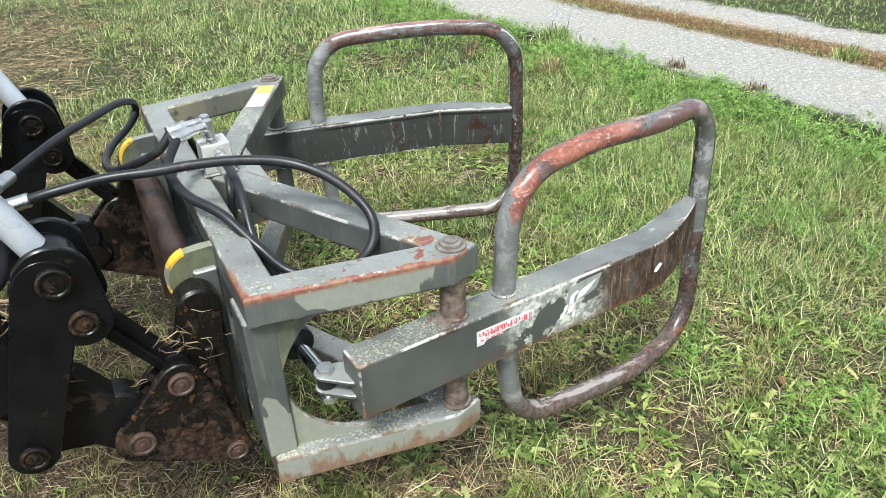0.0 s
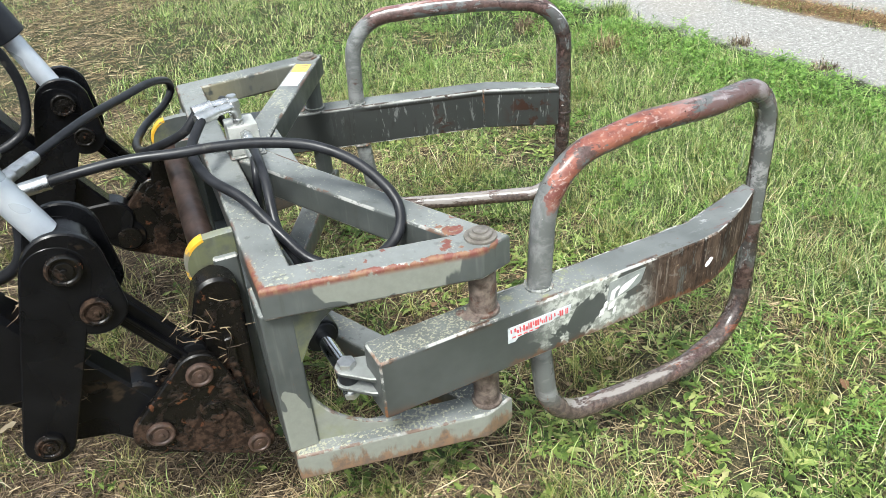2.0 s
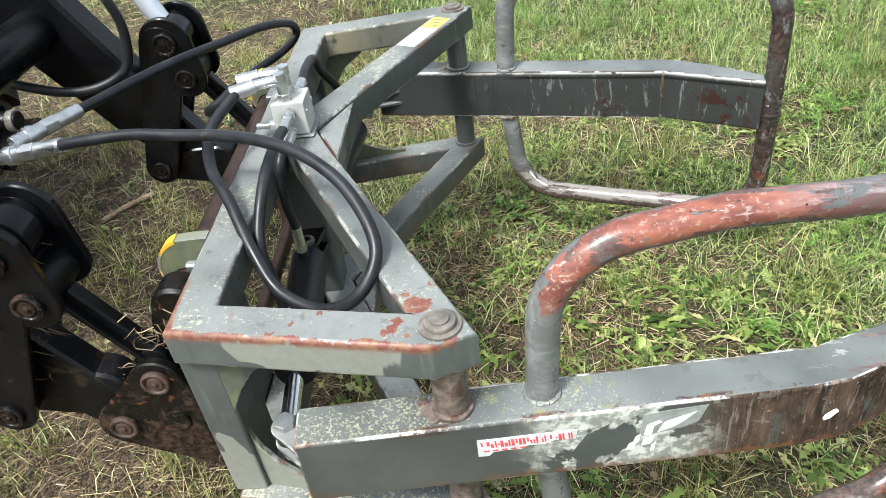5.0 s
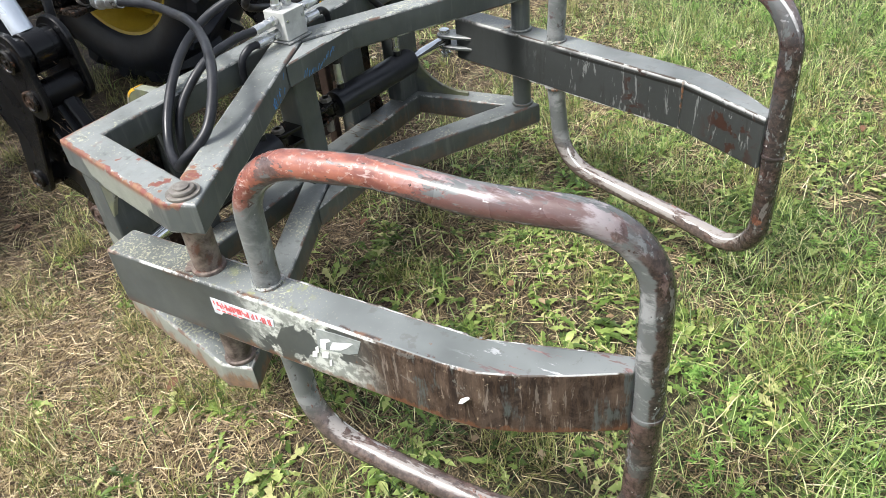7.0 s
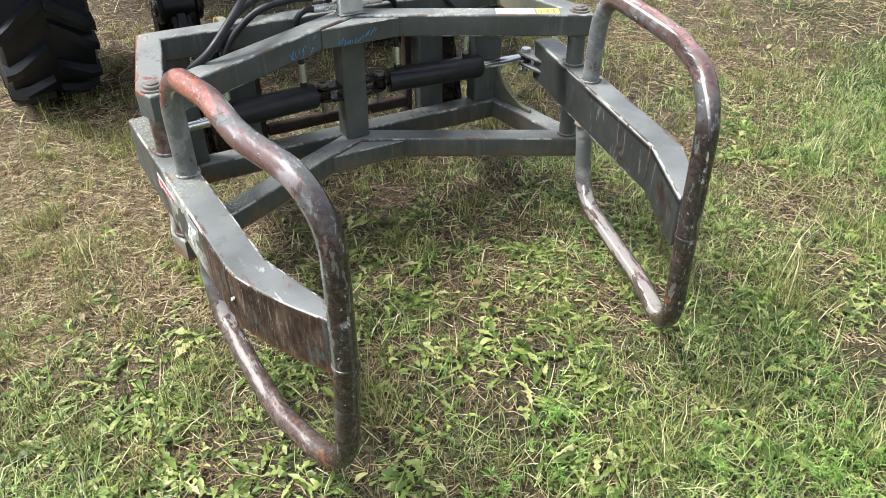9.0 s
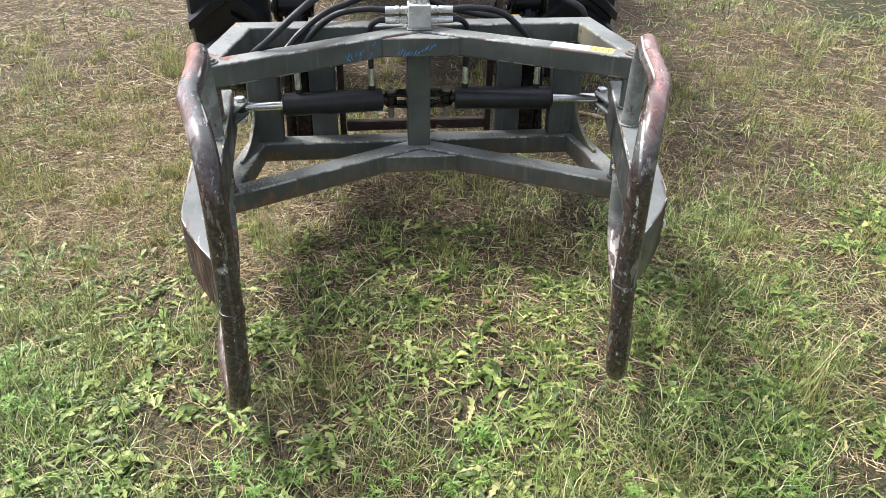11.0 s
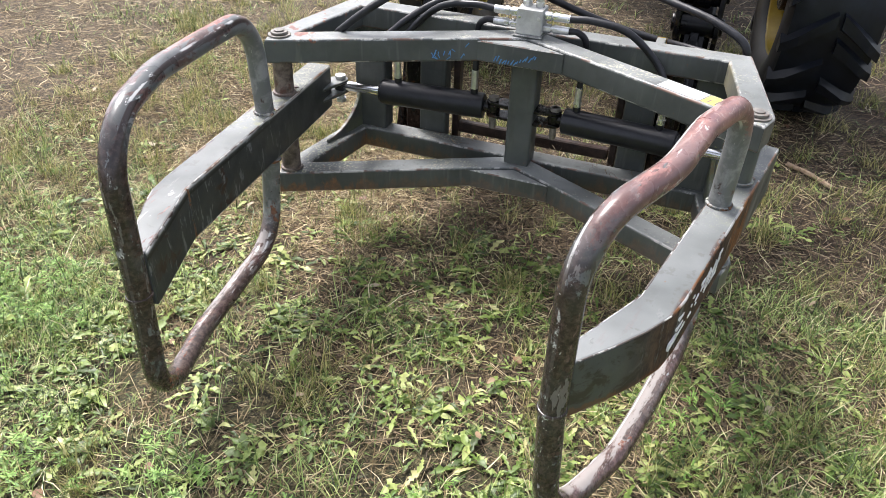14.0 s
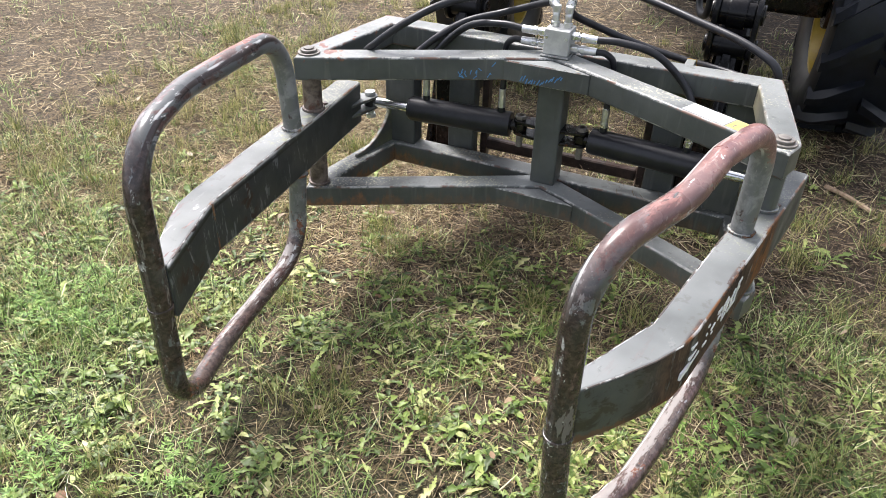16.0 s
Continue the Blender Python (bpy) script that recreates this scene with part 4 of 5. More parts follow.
for shape in ([(0.288, 0.553), (0.300, 0.552), (0.303, 0.572), (0.315, 0.579), (0.311, 0.584), (0.292, 0.576)], [(0.309, 0.556), (0.335, 0.566), (0.351, 0.578), (0.366, 0.594), (0.347, 0.588), (0.320, 0.579), (0.313, 0.567)]):
    part("white_paint_patch", prism(shape, -0.0462, -0.042, "y", 0, 1), PAINT_W, arm_a, "scratched white paint patch")
for x, z, w in ((0.262, 0.520, 0.012), (0.273, 0.535, 0.008), (0.285, 0.528, 0.015), (0.30, 0.512, 0.006)):
    part("white_paint_patch", prism([(x, z), (x + w, z + 0.003), (x + w * 1.3, z + 0.02), (x + w * 0.3, z + 0.014)], -0.0462, -0.042, "y", 0, 1), PAINT_W, arm_a)
part("white_scratch", prism([(0.568, 0.538), (0.576, 0.541), (0.588, 0.556), (0.583, 0.557), (0.571, 0.546)], -0.0468, -0.042, "y", 0, 1), PAINT_W, arm_a)
# broken remnants of white lettering on the other arm
rnd = random.Random(3)
rear_strokes = ((0.294, 0.542, 0.282, 0.585, 0.0090), (0.291, 0.582, 0.269, 0.584, 0.0080), (0.290, 0.561, 0.273, 0.564, 0.0070), (0.318, 0.535, 0.286, 0.534, 0.0080), (0.322, 0.539, 0.317, 0.555, 0.0070), (0.323, 0.555, 0.308, 0.579, 0.0100), (0.376, 0.548, 0.373, 0.576, 0.0100), (0.370, 0.573, 0.353, 0.582, 0.0120), (0.356, 0.548, 0.344, 0.575, 0.0110), (0.371, 0.533, 0.350, 0.539, 0.0090), (0.417, 0.580, 0.392, 0.578, 0.0100))
fore_strokes = ((0.407, 0.558, 0.392, 0.563, 0.0080), (0.334, 0.531, 0.325, 0.536, 0.0080), (0.444, 0.554, 0.422, 0.558, 0.0080), (0.473, 0.582, 0.461, 0.580, 0.0060), (0.472, 0.557, 0.467, 0.562, 0.0060), (0.435, 0.538, 0.425, 0.538, 0.0040), (0.561, 0.585, 0.535, 0.582, 0.0070), (0.562, 0.558, 0.528, 0.560, 0.0060), (0.598, 0.538, 0.553, 0.536, 0.0150), (0.553, 0.536, 0.505, 0.538, 0.0090), (0.482, 0.538, 0.461, 0.536, 0.0060))
for x0, z0, x1, z1, w in rear_strokes + fore_strokes:
    # a torn stroke with a ragged outline
    p, d = Vector((x0, z0)), Vector((x1 - x0, z1 - z0))
    n = Vector((d.y, -d.x)).normalized() * w
    pts = [p + d * u + n * (v - 0.5 + rnd.uniform(-0.13, 0.13)) for u, v in ((0, 0), (-0.04, 0.55), (0.02, 1), (0.5, 0.9), (1, 1), (1.04, 0.4), (0.98, 0), (0.55, 0.1))]
    part("white_letter_remnant", flip_b(prism([tuple(p) for p in pts], -0.0466, -0.042, "y", 0, 1)), PAINT_W, arm_b)

# ---- hydraulic cylinders between frame and arms ----


def build_cylinder(s, turn):
    t = radians(turn)
    bx, by = -0.284, 0.052
    end = Vector((PIVOT_X + math.cos(t) * bx - math.sin(t) * by, s * (-PIVOT_Y + math.sin(t) * bx + math.cos(t) * by) * -1, 0.539))
    start = Vector((0.085, s * 0.098, 0.537))
    d = (end - start).normalized()
    c = thing("hydraulic_cylinder", "black hydraulic cylinder with chromed rod between frame and arm", "hydraulic cylinder", group="gripper cylinders")
    part("eye", join(rod(start - Vector((0, 0, 0.013)), start + Vector((0, 0, 0.013)), 0.022, 18), rod(start, start + d * 0.035, 0.018, 14)), DIRTY, c)
    part("barrel", rod(start + d * 0.03, start + d * 0.368, 0.040, 28, 0.005), BARREL, c)
    part("gland", rod(start + d * 0.367, start + d * 0.374, 0.034, 24, 0.002), BARREL, c)
    part("piston_rod", rod(start + d * 0.37, end - d * 0.015, 0.0165, 20, 0.001), CHROME, c)
    part("rod_eye", rod(end - Vector((0, 0, 0.013)), end + Vector((0, 0, 0.013)), 0.021, 18), BARREL, c)
    ports = []
    for u in (0.065, 0.315):
        p = start + d * u + Vector((0, 0, 0.036))
        port = part("port", rod(p, p + Vector((0, 0, 0.018)), 0.012, 14, 0.001), BARREL, c)
        part("port_nut", join(hexagon(p + Vector((0, 0, 0.016)), (0, 0, 1), 0.0125, 0.018), rod(p + Vector((0, 0, 0.033)), p + Vector((0, 0, 0.078)), 0.0108, 14, 0.0015)), ZINC, port)
        ports.append(p + Vector((0, 0, 0.075)))
    return ports


ports_a = build_cylinder(-1, TURN_A)
ports_b = build_cylinder(1, TURN_B)

# ---- valve block and hoses ----


def build_valve():
    v = thing("valve_block", "pale grey steel valve block with zinc fittings on the frame", "hydraulic valve")
    z = TOP + 0.007
    part("body", box(0.064, 0.134, -0.036, 0.038, z, z + 0.072, 0.003, 2), BLOCK, v)
    for y in (-0.027, 0.029):
        part("bolt_head", rod((0.133, y, z + 0.05), (0.137, y, z + 0.05), 0.005, 12, 0.001), ZINC, v)
    for s, y0 in ((-1, -0.036), (1, 0.038)):
        for zz in (0.052, 0.018):
            n = part("hose_fitting", hexagon((0.102, y0, z + zz), (0, s, 0), 0.0135, 0.022), ZINC, v)
            part("ferrule", join(rod((0.102, y0 + s * 0.021, z + zz), (0.102, y0 + s * 0.030, z + zz), 0.009, 12, 0.001), hexagon((0.102, y0 + s * 0.028, z + zz), (0, s, 0), 0.0135, 0.014), rod((0.102, y0 + s * 0.040, z + zz), (0.102, y0 + s * 0.075, z + zz), 0.0115, 16, 0.002)), ZINC, n)
    for y, tilt in ((-0.017, -1), (0.02, -0.5)):
        base = (0.094, y, z + 0.071)
        e = part("elbow", join(hexagon(base, (0, 0, 1), 0.014, 0.016), sweep(rounded([(0.094, y, z + 0.08), (0.094, y, z + 0.118), (0.042, y + tilt * 0.022, z + 0.118)], 0.028), 0.0105, 14), rod((0.094, y, z + 0.112), (0.094, y, z + 0.132), 0.012, 14, 0.002)), ZINC, v)
        part("elbow_ferrule", rod((0.046, y + tilt * 0.020, z + 0.118), (0.0, y + tilt * 0.040, z + 0.114), 0.0145, 16, 0.002), ZINC, e)
    part("relief_screw", join(hexagon((0.064, -0.02, z + 0.02), (-1, 0, 0), 0.012, 0.014), rod((0.052, -0.02, z + 0.02), (0.022, -0.02, z + 0.02), 0.007, 12, 0.001)), ZINC, v)


build_valve()


def hose(points, label, radius=0.0115, start_fit=None):
    h = thing("hydraulic_hose", label, "hydraulic hose", group="hydraulic hoses")
    part("rubber_tube", sweep(smooth_line(points, 10), radius, 14), RUBBER, h)
    if start_fit:
        a, b = Vector(points[0]), Vector(points[1])
        d = (b - a).normalized()
        part("ferrule", join(rod(a + d * 0.03, a - d * 0.03, 0.0155, 16, 0.002), hexagon(a - d * 0.03, -d, 0.018, 0.03)), ZINC, h)
        part("coupling", join(rod(a - d * 0.058, a - d * 0.13, 0.016, 16, 0.003), rod(a - d * 0.08, a - d * 0.10, 0.020, 16, 0.002)), ZINC, h)
    return h


BZ = TOP + 0.007
for s, ports in ((-1, ports_a), (1, ports_b)):
    y0 = -0.036 if s < 0 else 0.038
    inner, outer = ports
    hose([(0.102, y0 + s * 0.072, BZ + 0.052), (0.100, y0 + s * 0.14, BZ + 0.055), (0.095, y0 + s * 0.24, BZ + 0.035), (0.088, outer.y * 0.88, BZ - 0.035), (outer.x - 0.005, outer.y * 0.985, 0.70), tuple(outer)], "black rubber hose from valve block to outer cylinder port", 0.0105)
    hose([(0.102, y0 + s * 0.072, BZ + 0.018), (0.097, y0 + s * 0.10, BZ + 0.016), (0.090, y0 + s * 0.125, BZ - 0.012), (0.085, inner.y, 0.71), tuple(inner)], "short black rubber hose from valve block to inner cylinder port", 0.0095)

hose([(-0.34, -0.165, 0.885), (-0.263, -0.174, 0.897), (-0.163, -0.182, 0.905), (-0.063, -0.202, 0.905), (0.021, -0.231, 0.912), (0.111, -0.276, 0.917), (0.202, -0.333, 0.909), (0.275, -0.398, 0.874), (0.317, -0.474, 0.815), (0.287, -0.526, 0.764), (0.214, -0.499, 0.714), (0.134, -0.453, 0.721), (0.085, -0.395, 0.771), (0.039, -0.315, 0.822), (-0.014, -0.224, 0.846), (-0.029, -0.134, 0.876), (0.012, -0.055, 0.912)], "long black rubber hose looped through the frame opening", 0.0110, True)
hose([(-0.36, -0.035, 0.888), (-0.24, 0.18, 0.884), (-0.15, 0.34, 0.868), (-0.075, 0.475, 0.852), (-0.028, 0.562, 0.826), (-0.014, 0.592, 0.800), (-0.022, 0.592, 0.772), (-0.055, 0.545, 0.752), (-0.11, 0.44, 0.748), (-0.142, 0.32, 0.752), (-0.142, 0.21, 0.770), (-0.125, 0.11, 0.800), (-0.085, 0.045, 0.833), (-0.03, 0.0, 0.87), (0.007, 0.0, 0.908)], "long black rubber hose looping above the back beam", 0.0110, True)

# ---- the loader's tool carrier and linkage ----
PA, PB, PC = (-0.292, 0.870), (-0.267, 0.774), (-0.424, 0.515)
P1, P2, P3, BOSS = (-0.240, 0.437), (-0.136, 0.553), (-0.059, 0.326), (-0.131, 0.447)


def pin_face(x, z, y, s, r):
    """The end of a pin with its keeper ring, on the outside of a plate."""
    rim = [(x + r * 0.86 * math.cos(a), y + s * 0.006, z + r * 0.86 * math.sin(a)) for a in (2 * math.pi * i / 24 for i in range(25))]
    return join(rod((x, y - s * 0.004, z), (x, y + s * 0.006, z), r, 24, 0.002), sweep(rim, r * 0.16, 8), rod((x, y, z), (x, y + s * 0.009, z), r * 0.55, 20, 0.002), hexagon((x, y + s * 0.007, z), (0, s, 0), r * 0.22, 0.006))


def build_carrier():
    c = thing("tool_carrier", "muddy black steel tool carrier of the front loader", "tool carrier")
    part("cross_tube", rod((-0.060, -0.43, 0.69), (-0.060, 0.43, 0.69), 0.031, 28, 0.002), BROWN, c)
    part("lower_cross_bar", prism([(-0.075, 0.36), (-0.05, 0.36), (-0.05, 0.40), (-0.075, 0.40)], -0.26, 0.26, "y", 0.004, 1), BROWN, c)
    for s in (-1, 1):
        for y0, y1 in ((0.462, 0.482), (0.405, 0.425)):
            part("side_plate", plate([(*P1, 0.052), (*P3, 0.036), (*P2, 0.046)], min(s * y0, s * y1), max(s * y0, s * y1)), DIRTY, c)
        part("tower", plate([(-0.064, 0.69, 0.045), (-0.10, 0.52, 0.06), (-0.06, 0.36, 0.03)], min(s * 0.385, s * 0.445), max(s * 0.385, s * 0.445), 0.006), DIRTY, c)
        part("inner_upright", box(-0.09, -0.055, min(s * 0.262, s * 0.285), max(s * 0.262, s * 0.285), 0.30, 0.70, 0.003, 1), BROWN, c)
        part("outer_upright", box(-0.075, -0.055, min(s * 0.435, s * 0.46), max(s * 0.435, s * 0.46), 0.30, 0.60, 0.003, 1), DIRTY, c)
        for (x, z), r in ((P1, 0.028), (P2, 0.027), (P3, 0.024)):
            part("pin", pin_face(x, z, s * 0.482, s, r), RUSTPIN, c)
            part("bush", rod((x, s * 0.404, z), (x, s * 0.384, z), r * 1.2, 22, 0.003), DIRTY, c)
            part("pin_shaft", rod((x, s * 0.462, z), (x, s * 0.425, z), r * 0.8, 18, 0.001), BROWN, c)
        part("round_boss", rod((BOSS[0], s * 0.48, BOSS[1]), (BOSS[0], s * 0.487, BOSS[1]), 0.026, 22, 0.002), DIRTY, c)
        part("saddle_tube", rod((P2[0] + 0.002, s * 0.462, P2[1] + 0.034), (P2[0] + 0.002, s * 0.425, P2[1] + 0.034), 0.026, 22, 0.004), BLACK, c)


build_carrier()


def build_linkage(s):
    lever = thing("tilt_lever", "black steel tilt lever of the loader linkage", "loader lever", group="tilt levers")
    for y0, y1 in ((0.492, 0.508), (0.372, 0.388)):
        outline = plate([(PA[0] - 0.014, PA[1] - 0.01, 0.057), (*PC, 0.045)], min(s * y0, s * y1), max(s * y0, s * y1))
        part("lever_plate", outline, BLACK, lever)
        ear = plate([(*PA, 0.066), (*PB, 0.052)], min(s * y0, s * y1) + 0.0008, max(s * y0, s * y1) + 0.0008)
        part("lever_ear", ear, BLACK, lever)
    for (x, z), r in ((PA, 0.030), (PB, 0.027), (PC, 0.026)):
        part("pin", pin_face(x, z, s * 0.508, s, r), DIRTY, lever)
        part("inner_pin_end", pin_face(x, z, s * 0.372, -s, r), DIRTY, lever)
    part("top_bush", rod((PA[0], s * 0.492, PA[1]), (PA[0], s * 0.388, PA[1]), 0.042, 24, 0.004), BLACK, lever)
    part("middle_bush", rod((PB[0], s * 0.492, PB[1]), (PB[0], s * 0.388, PB[1]), 0.036, 24, 0.004), BLACK, lever)
    part("lower_bush", rod((PC[0], s * 0.492, PC[1]), (PC[0], s * 0.388, PC[1]), 0.036, 24, 0.004), BLACK, lever)

    link = thing("tilt_link", "flat black steel link between lever and carrier", "link bar", group="tilt links")
    d = (Vector((P2[0], 0, P2[1])) - Vector((PB[0], 0, PB[1]))).normalized()
    n = Vector((-d.z, 0, d.x))
    a, b = Vector((PB[0], 0, PB[1])) + d * 0.03, Vector((P2[0], 0, P2[1])) + d * -0.01 + n * 0.012
    bar = [(p.x, p.z) for p in (a + n * 0.026, b + n * 0.024, b - n * 0.024, a - n * 0.026)]
    part("bar", prism(bar, min(s * 0.425, s * 0.455), max(s * 0.425, s * 0.455), "y", 0.004, 1), BLACK, link)
    part("rib", prism([(p.x, p.z) for p in (a + n * 0.004, b + n * 0.004, b - n * 0.004, a - n * 0.004)], min(s * 0.41, s * 0.47), max(s * 0.41, s * 0.47), "y", 0.001, 1), BLACK, link)

    boom = thing("loader_boom", "black box-section loader boom running up to the tractor", "loader boom", group="loader booms")
    part("nose", plate([(P1[0], P1[1], 0.05), (-0.46, 0.70, 0.085)], min(s * 0.40, s * 0.462), max(s * 0.40, s * 0.462), 0.006), BLACK, boom)
    part("beam", plate([(-0.45, 0.69, 0.085), (-0.80, 1.22, 0.11), (-1.5, 2.15, 0.12)], min(s * 0.392, s * 0.484), max(s * 0.392, s * 0.484), 0.01), BLACK, boom)
    part("lower_arm", plate([(PC[0], PC[1], 0.045), (-0.27, 0.50, 0.06)], min(s * 0.395, s * 0.46), max(s * 0.395, s * 0.46), 0.006), BLACK, boom)

    cyl = thing("tilt_cylinder", "loader tilt cylinder with silver rod and black barrel", "hydraulic cylinder", group="tilt cylinders")
    o = Vector((PA[0], s * 0.44, PA[1]))
    d = Vector((-0.40, 0, 0.9165))
    part("rod_eye", rod(o + Vector((0, -0.028, 0)), o + Vector((0, 0.028, 0)), 0.050, 24, 0.006), BLACK, cyl)
    part("piston_rod", rod(o + d * 0.045, o + d * 0.19, 0.026, 22, 0.001), SILVER, cyl)
    part("barrel", rod(o + d * 0.185, o + d * 0.95, 0.046, 26, 0.006), BARREL, cyl)


for s in (-1, 1):
    build_linkage(s)

hose([(-0.40, -0.30, 1.10), (-0.37, -0.32, 1.0), (-0.36, -0.335, 0.90), (-0.40, -0.33, 0.80), (-0.52, -0.30, 0.78), (-0.75, -0.26, 0.86)], "black rubber hose beside the loader boom", 0.012)
hose([(-0.42, 0.30, 1.12), (-0.38, 0.33, 1.02), (-0.37, 0.345, 0.92), (-0.41, 0.34, 0.82), (-0.55, 0.30, 0.80), (-0.78, 0.26, 0.9)], "black rubber hose beside the loader boom", 0.012)


def build_coupler():
    c = thing("coupler_bracket", "dark oily coupler bracket on the loader cross beam", "coupler bracket")
    part("beam", rod((-0.62, -0.42, 0.93), (-0.62, 0.42, 0.93), 0.055, 26, 0.004), BLACK, c)
    part("plate", box(-0.60, -0.46, -0.22, 0.03, 0.845, 0.862, 0.003, 1), DIRTY, c)
    part("block", box(-0.60, -0.53, -0.215, 0.015, 0.860, 0.945, 0.01, 3), DIRTY, c)
    for y, z in ((-0.165, 0.885), (-0.035, 0.888)):
        body = part("coupler_body", join(rod((-0.535, y, z + 0.004), (-0.465, y, z), 0.021, 18, 0.004), hexagon((-0.535, y, z + 0.004), (1, 0, 0), 0.026, 0.022)), DIRTY, c)
        part("locking_ring", rod((-0.485, y, z), (-0.468, y, z), 0.0245, 20, 0.003), PIN, body)
    for y in (-0.12, -0.075):
        part("pipe_elbow", sweep(rounded([(-0.565, y, 0.935), (-0.565, y, 0.99), (-0.66, y + 0.02, 1.03)], 0.035), 0.014, 12), DIRTY, c)


build_coupler()

# ---- tractor: front wheels and axle ----


def build_wheel(s):
    place = pose(-1.80, s * 0.90, 0.575, 0, 0, 6)
    R, H = 0.56, 0.20
    prof = [(0.335, -0.15), (0.36, -0.172), (0.43, -0.198), (0.50, -0.196), (0.54, -0.178), (0.556, -0.12), (0.562, 0.0), (0.556, 0.12), (0.54, 0.178), (0.50, 0.196), (0.43, 0.198), (0.36, 0.172), (0.335, 0.15)]
    bm = bmesh.new()
    rings = []
    for i in range(56):
        a = 2 * math.pi * i / 56
        rings.append([bm.verts.new((r * math.cos(a), y, r * math.sin(a))) for r, y in prof])
    for i in range(56):
        p, q = rings[i], rings[(i + 1) % 56]
        for j in range(len(prof) - 1):
            bm.faces.new((p[j], q[j], q[j + 1], p[j + 1]))
    tyre = part("front_tyre", bm, TYRE, tractor, "black lugged tractor front tyre")
    tyre.matrix_basis = place
    # one slanting tread bar, shared by all of them on a side
    for side in (-1, 1):
        lug = bmesh.new()
        rows = []
        for j in range(7):
            u = j / 6
            y = side * (0.012 + 0.186 * u)
            a = -0.20 * u - 0.06 * u * u
            base = 0.556 - 0.03 * max(0, u - 0.72) / 0.28
            top = base + 0.034
            wd = 0.045 - 0.008 * u
            rows.append([lug.verts.new((r * math.cos(a + o / r), y, r * math.sin(a + o / r))) for r, o in ((base - 0.02, -wd), (top, -wd * 0.6), (top, wd * 0.6), (base - 0.02, wd))])
        for p, q in zip(rows, rows[1:]):
            for j in range(3):
                lug.faces.new((p[j], p[j + 1], q[j + 1], q[j]))
        lug.faces.new(rows[0])
        lug.faces.new(rows[-1][::-1])
        first = part("tread_bar", lug, TYRE, tyre, smooth=False)
        for i in range(1, 17):
            o = first.copy()
            scene.collection.objects.link(o)
            o.parent = tyre
            o.rotation_euler = (0, -2 * math.pi * (i + (0.5 if side > 0 else 0)) / 17, 0)
    rim = bmesh.new()
    prof2 = [(0.345, -0.155), (0.325, -0.15), (0.315, -0.10), (0.30, -0.06), (0.30, 0.06), (0.315, 0.10), (0.325, 0.15), (0.345, 0.155)]
    rings = []
    for i in range(48):
        a = 2 * math.pi * i / 48
        rings.append([rim.verts.new((r * math.cos(a), y, r * math.sin(a))) for r, y in prof2])
    for i in range(48):
        p, q = rings[i], rings[(i + 1) % 48]
        for j in range(len(prof2) - 1):
            rim.faces.new((p[j], q[j], q[j + 1], p[j + 1]))
    rim_ob = part("front_rim", rim, RIM, tractor, "yellow steel rim")
    rim_ob.matrix_basis = place
    part("disc", join(rod((0, s * 0.02, 0), (0, s * 0.032, 0), 0.305, 40, 0.002)), RIM, rim_ob)
    part("hub", rod((0, -s * 0.16, 0), (0, s * 0.07, 0), 0.13, 28, 0.01), DIRTY, rim_ob)


tractor = thing("tractor", "green tractor with black lugged front tyres on yellow rims", "tractor")
for s in (-1, 1):
    build_wheel(s)

part("axle_beam", box(-1.88, -1.70, -0.75, 0.75, 0.50, 0.66, 0.03, 3), DIRTY, tractor)
part("front_weight_bracket", box(-1.95, -1.45, -0.26, 0.26, 0.62, 1.15, 0.03, 3), BLACK, tractor)

GREEN_PAINT = simple("green_tractor_paint", (0.012, 0.06, 0.016), (0.02, 0.085, 0.024), 9, (0.3, 0.5), 0.0, 0.08)


def build_tractor():
    t = tractor
    part("hood", prism([(-1.32, 0.98), (-1.30, 1.35), (-1.42, 1.55), (-3.3, 1.72), (-3.3, 0.98)], -0.40, 0.40, "y", 0.06, 3), GREEN_PAINT, t)
    part("engine_block", box(-3.4, -1.42, -0.27, 0.27, 0.62, 1.0, 0.04, 2), DIRTY, t)
    part("cab", prism([(-3.28, 0.9), (-3.28, 1.75), (-3.5, 2.75), (-4.9, 2.75), (-5.0, 0.9)], -0.80, 0.80, "y", 0.06, 3), GREEN_PAINT, t)


build_tractor()

# ---- what grows and lies on the ground ----
rng = np.random.default_rng(7)


def cheap_noise(x, y, seed):
    """A smooth field of a few crossing waves, about -1 to 1."""
    g = np.random.default_rng(seed)
    v = 0
    for f in (0.9, 1.7, 3.1, 5.3, 8.7):
        for _ in range(3):
            a, ph = g.uniform(0, 2 * np.pi, 2)
            v = v + np.sin(f * 2 * (x * np.cos(a) + y * np.sin(a)) + ph) / f ** 0.5
    return v / 3.0


def patches_of(x, y, seed):
    """Small clumps, a hand to two hands across, about -1 to 1."""
    g = np.random.default_rng(seed)
    wx, wy = 0.05 * np.sin(7 * y + 1.0) + 0.03 * np.sin(17 * x), 0.05 * np.sin(8 * x + 2.0) + 0.03 * np.sin(19 * y)
    v = 0
    for f in (11, 17, 25, 38):
        for _ in range(3):
            a, ph = g.uniform(0, 2 * np.pi, 2)
            v = v + np.sin(f * ((x + wx) * np.cos(a) + (y + wy) * np.sin(a)) + ph)
    return v / 3.4


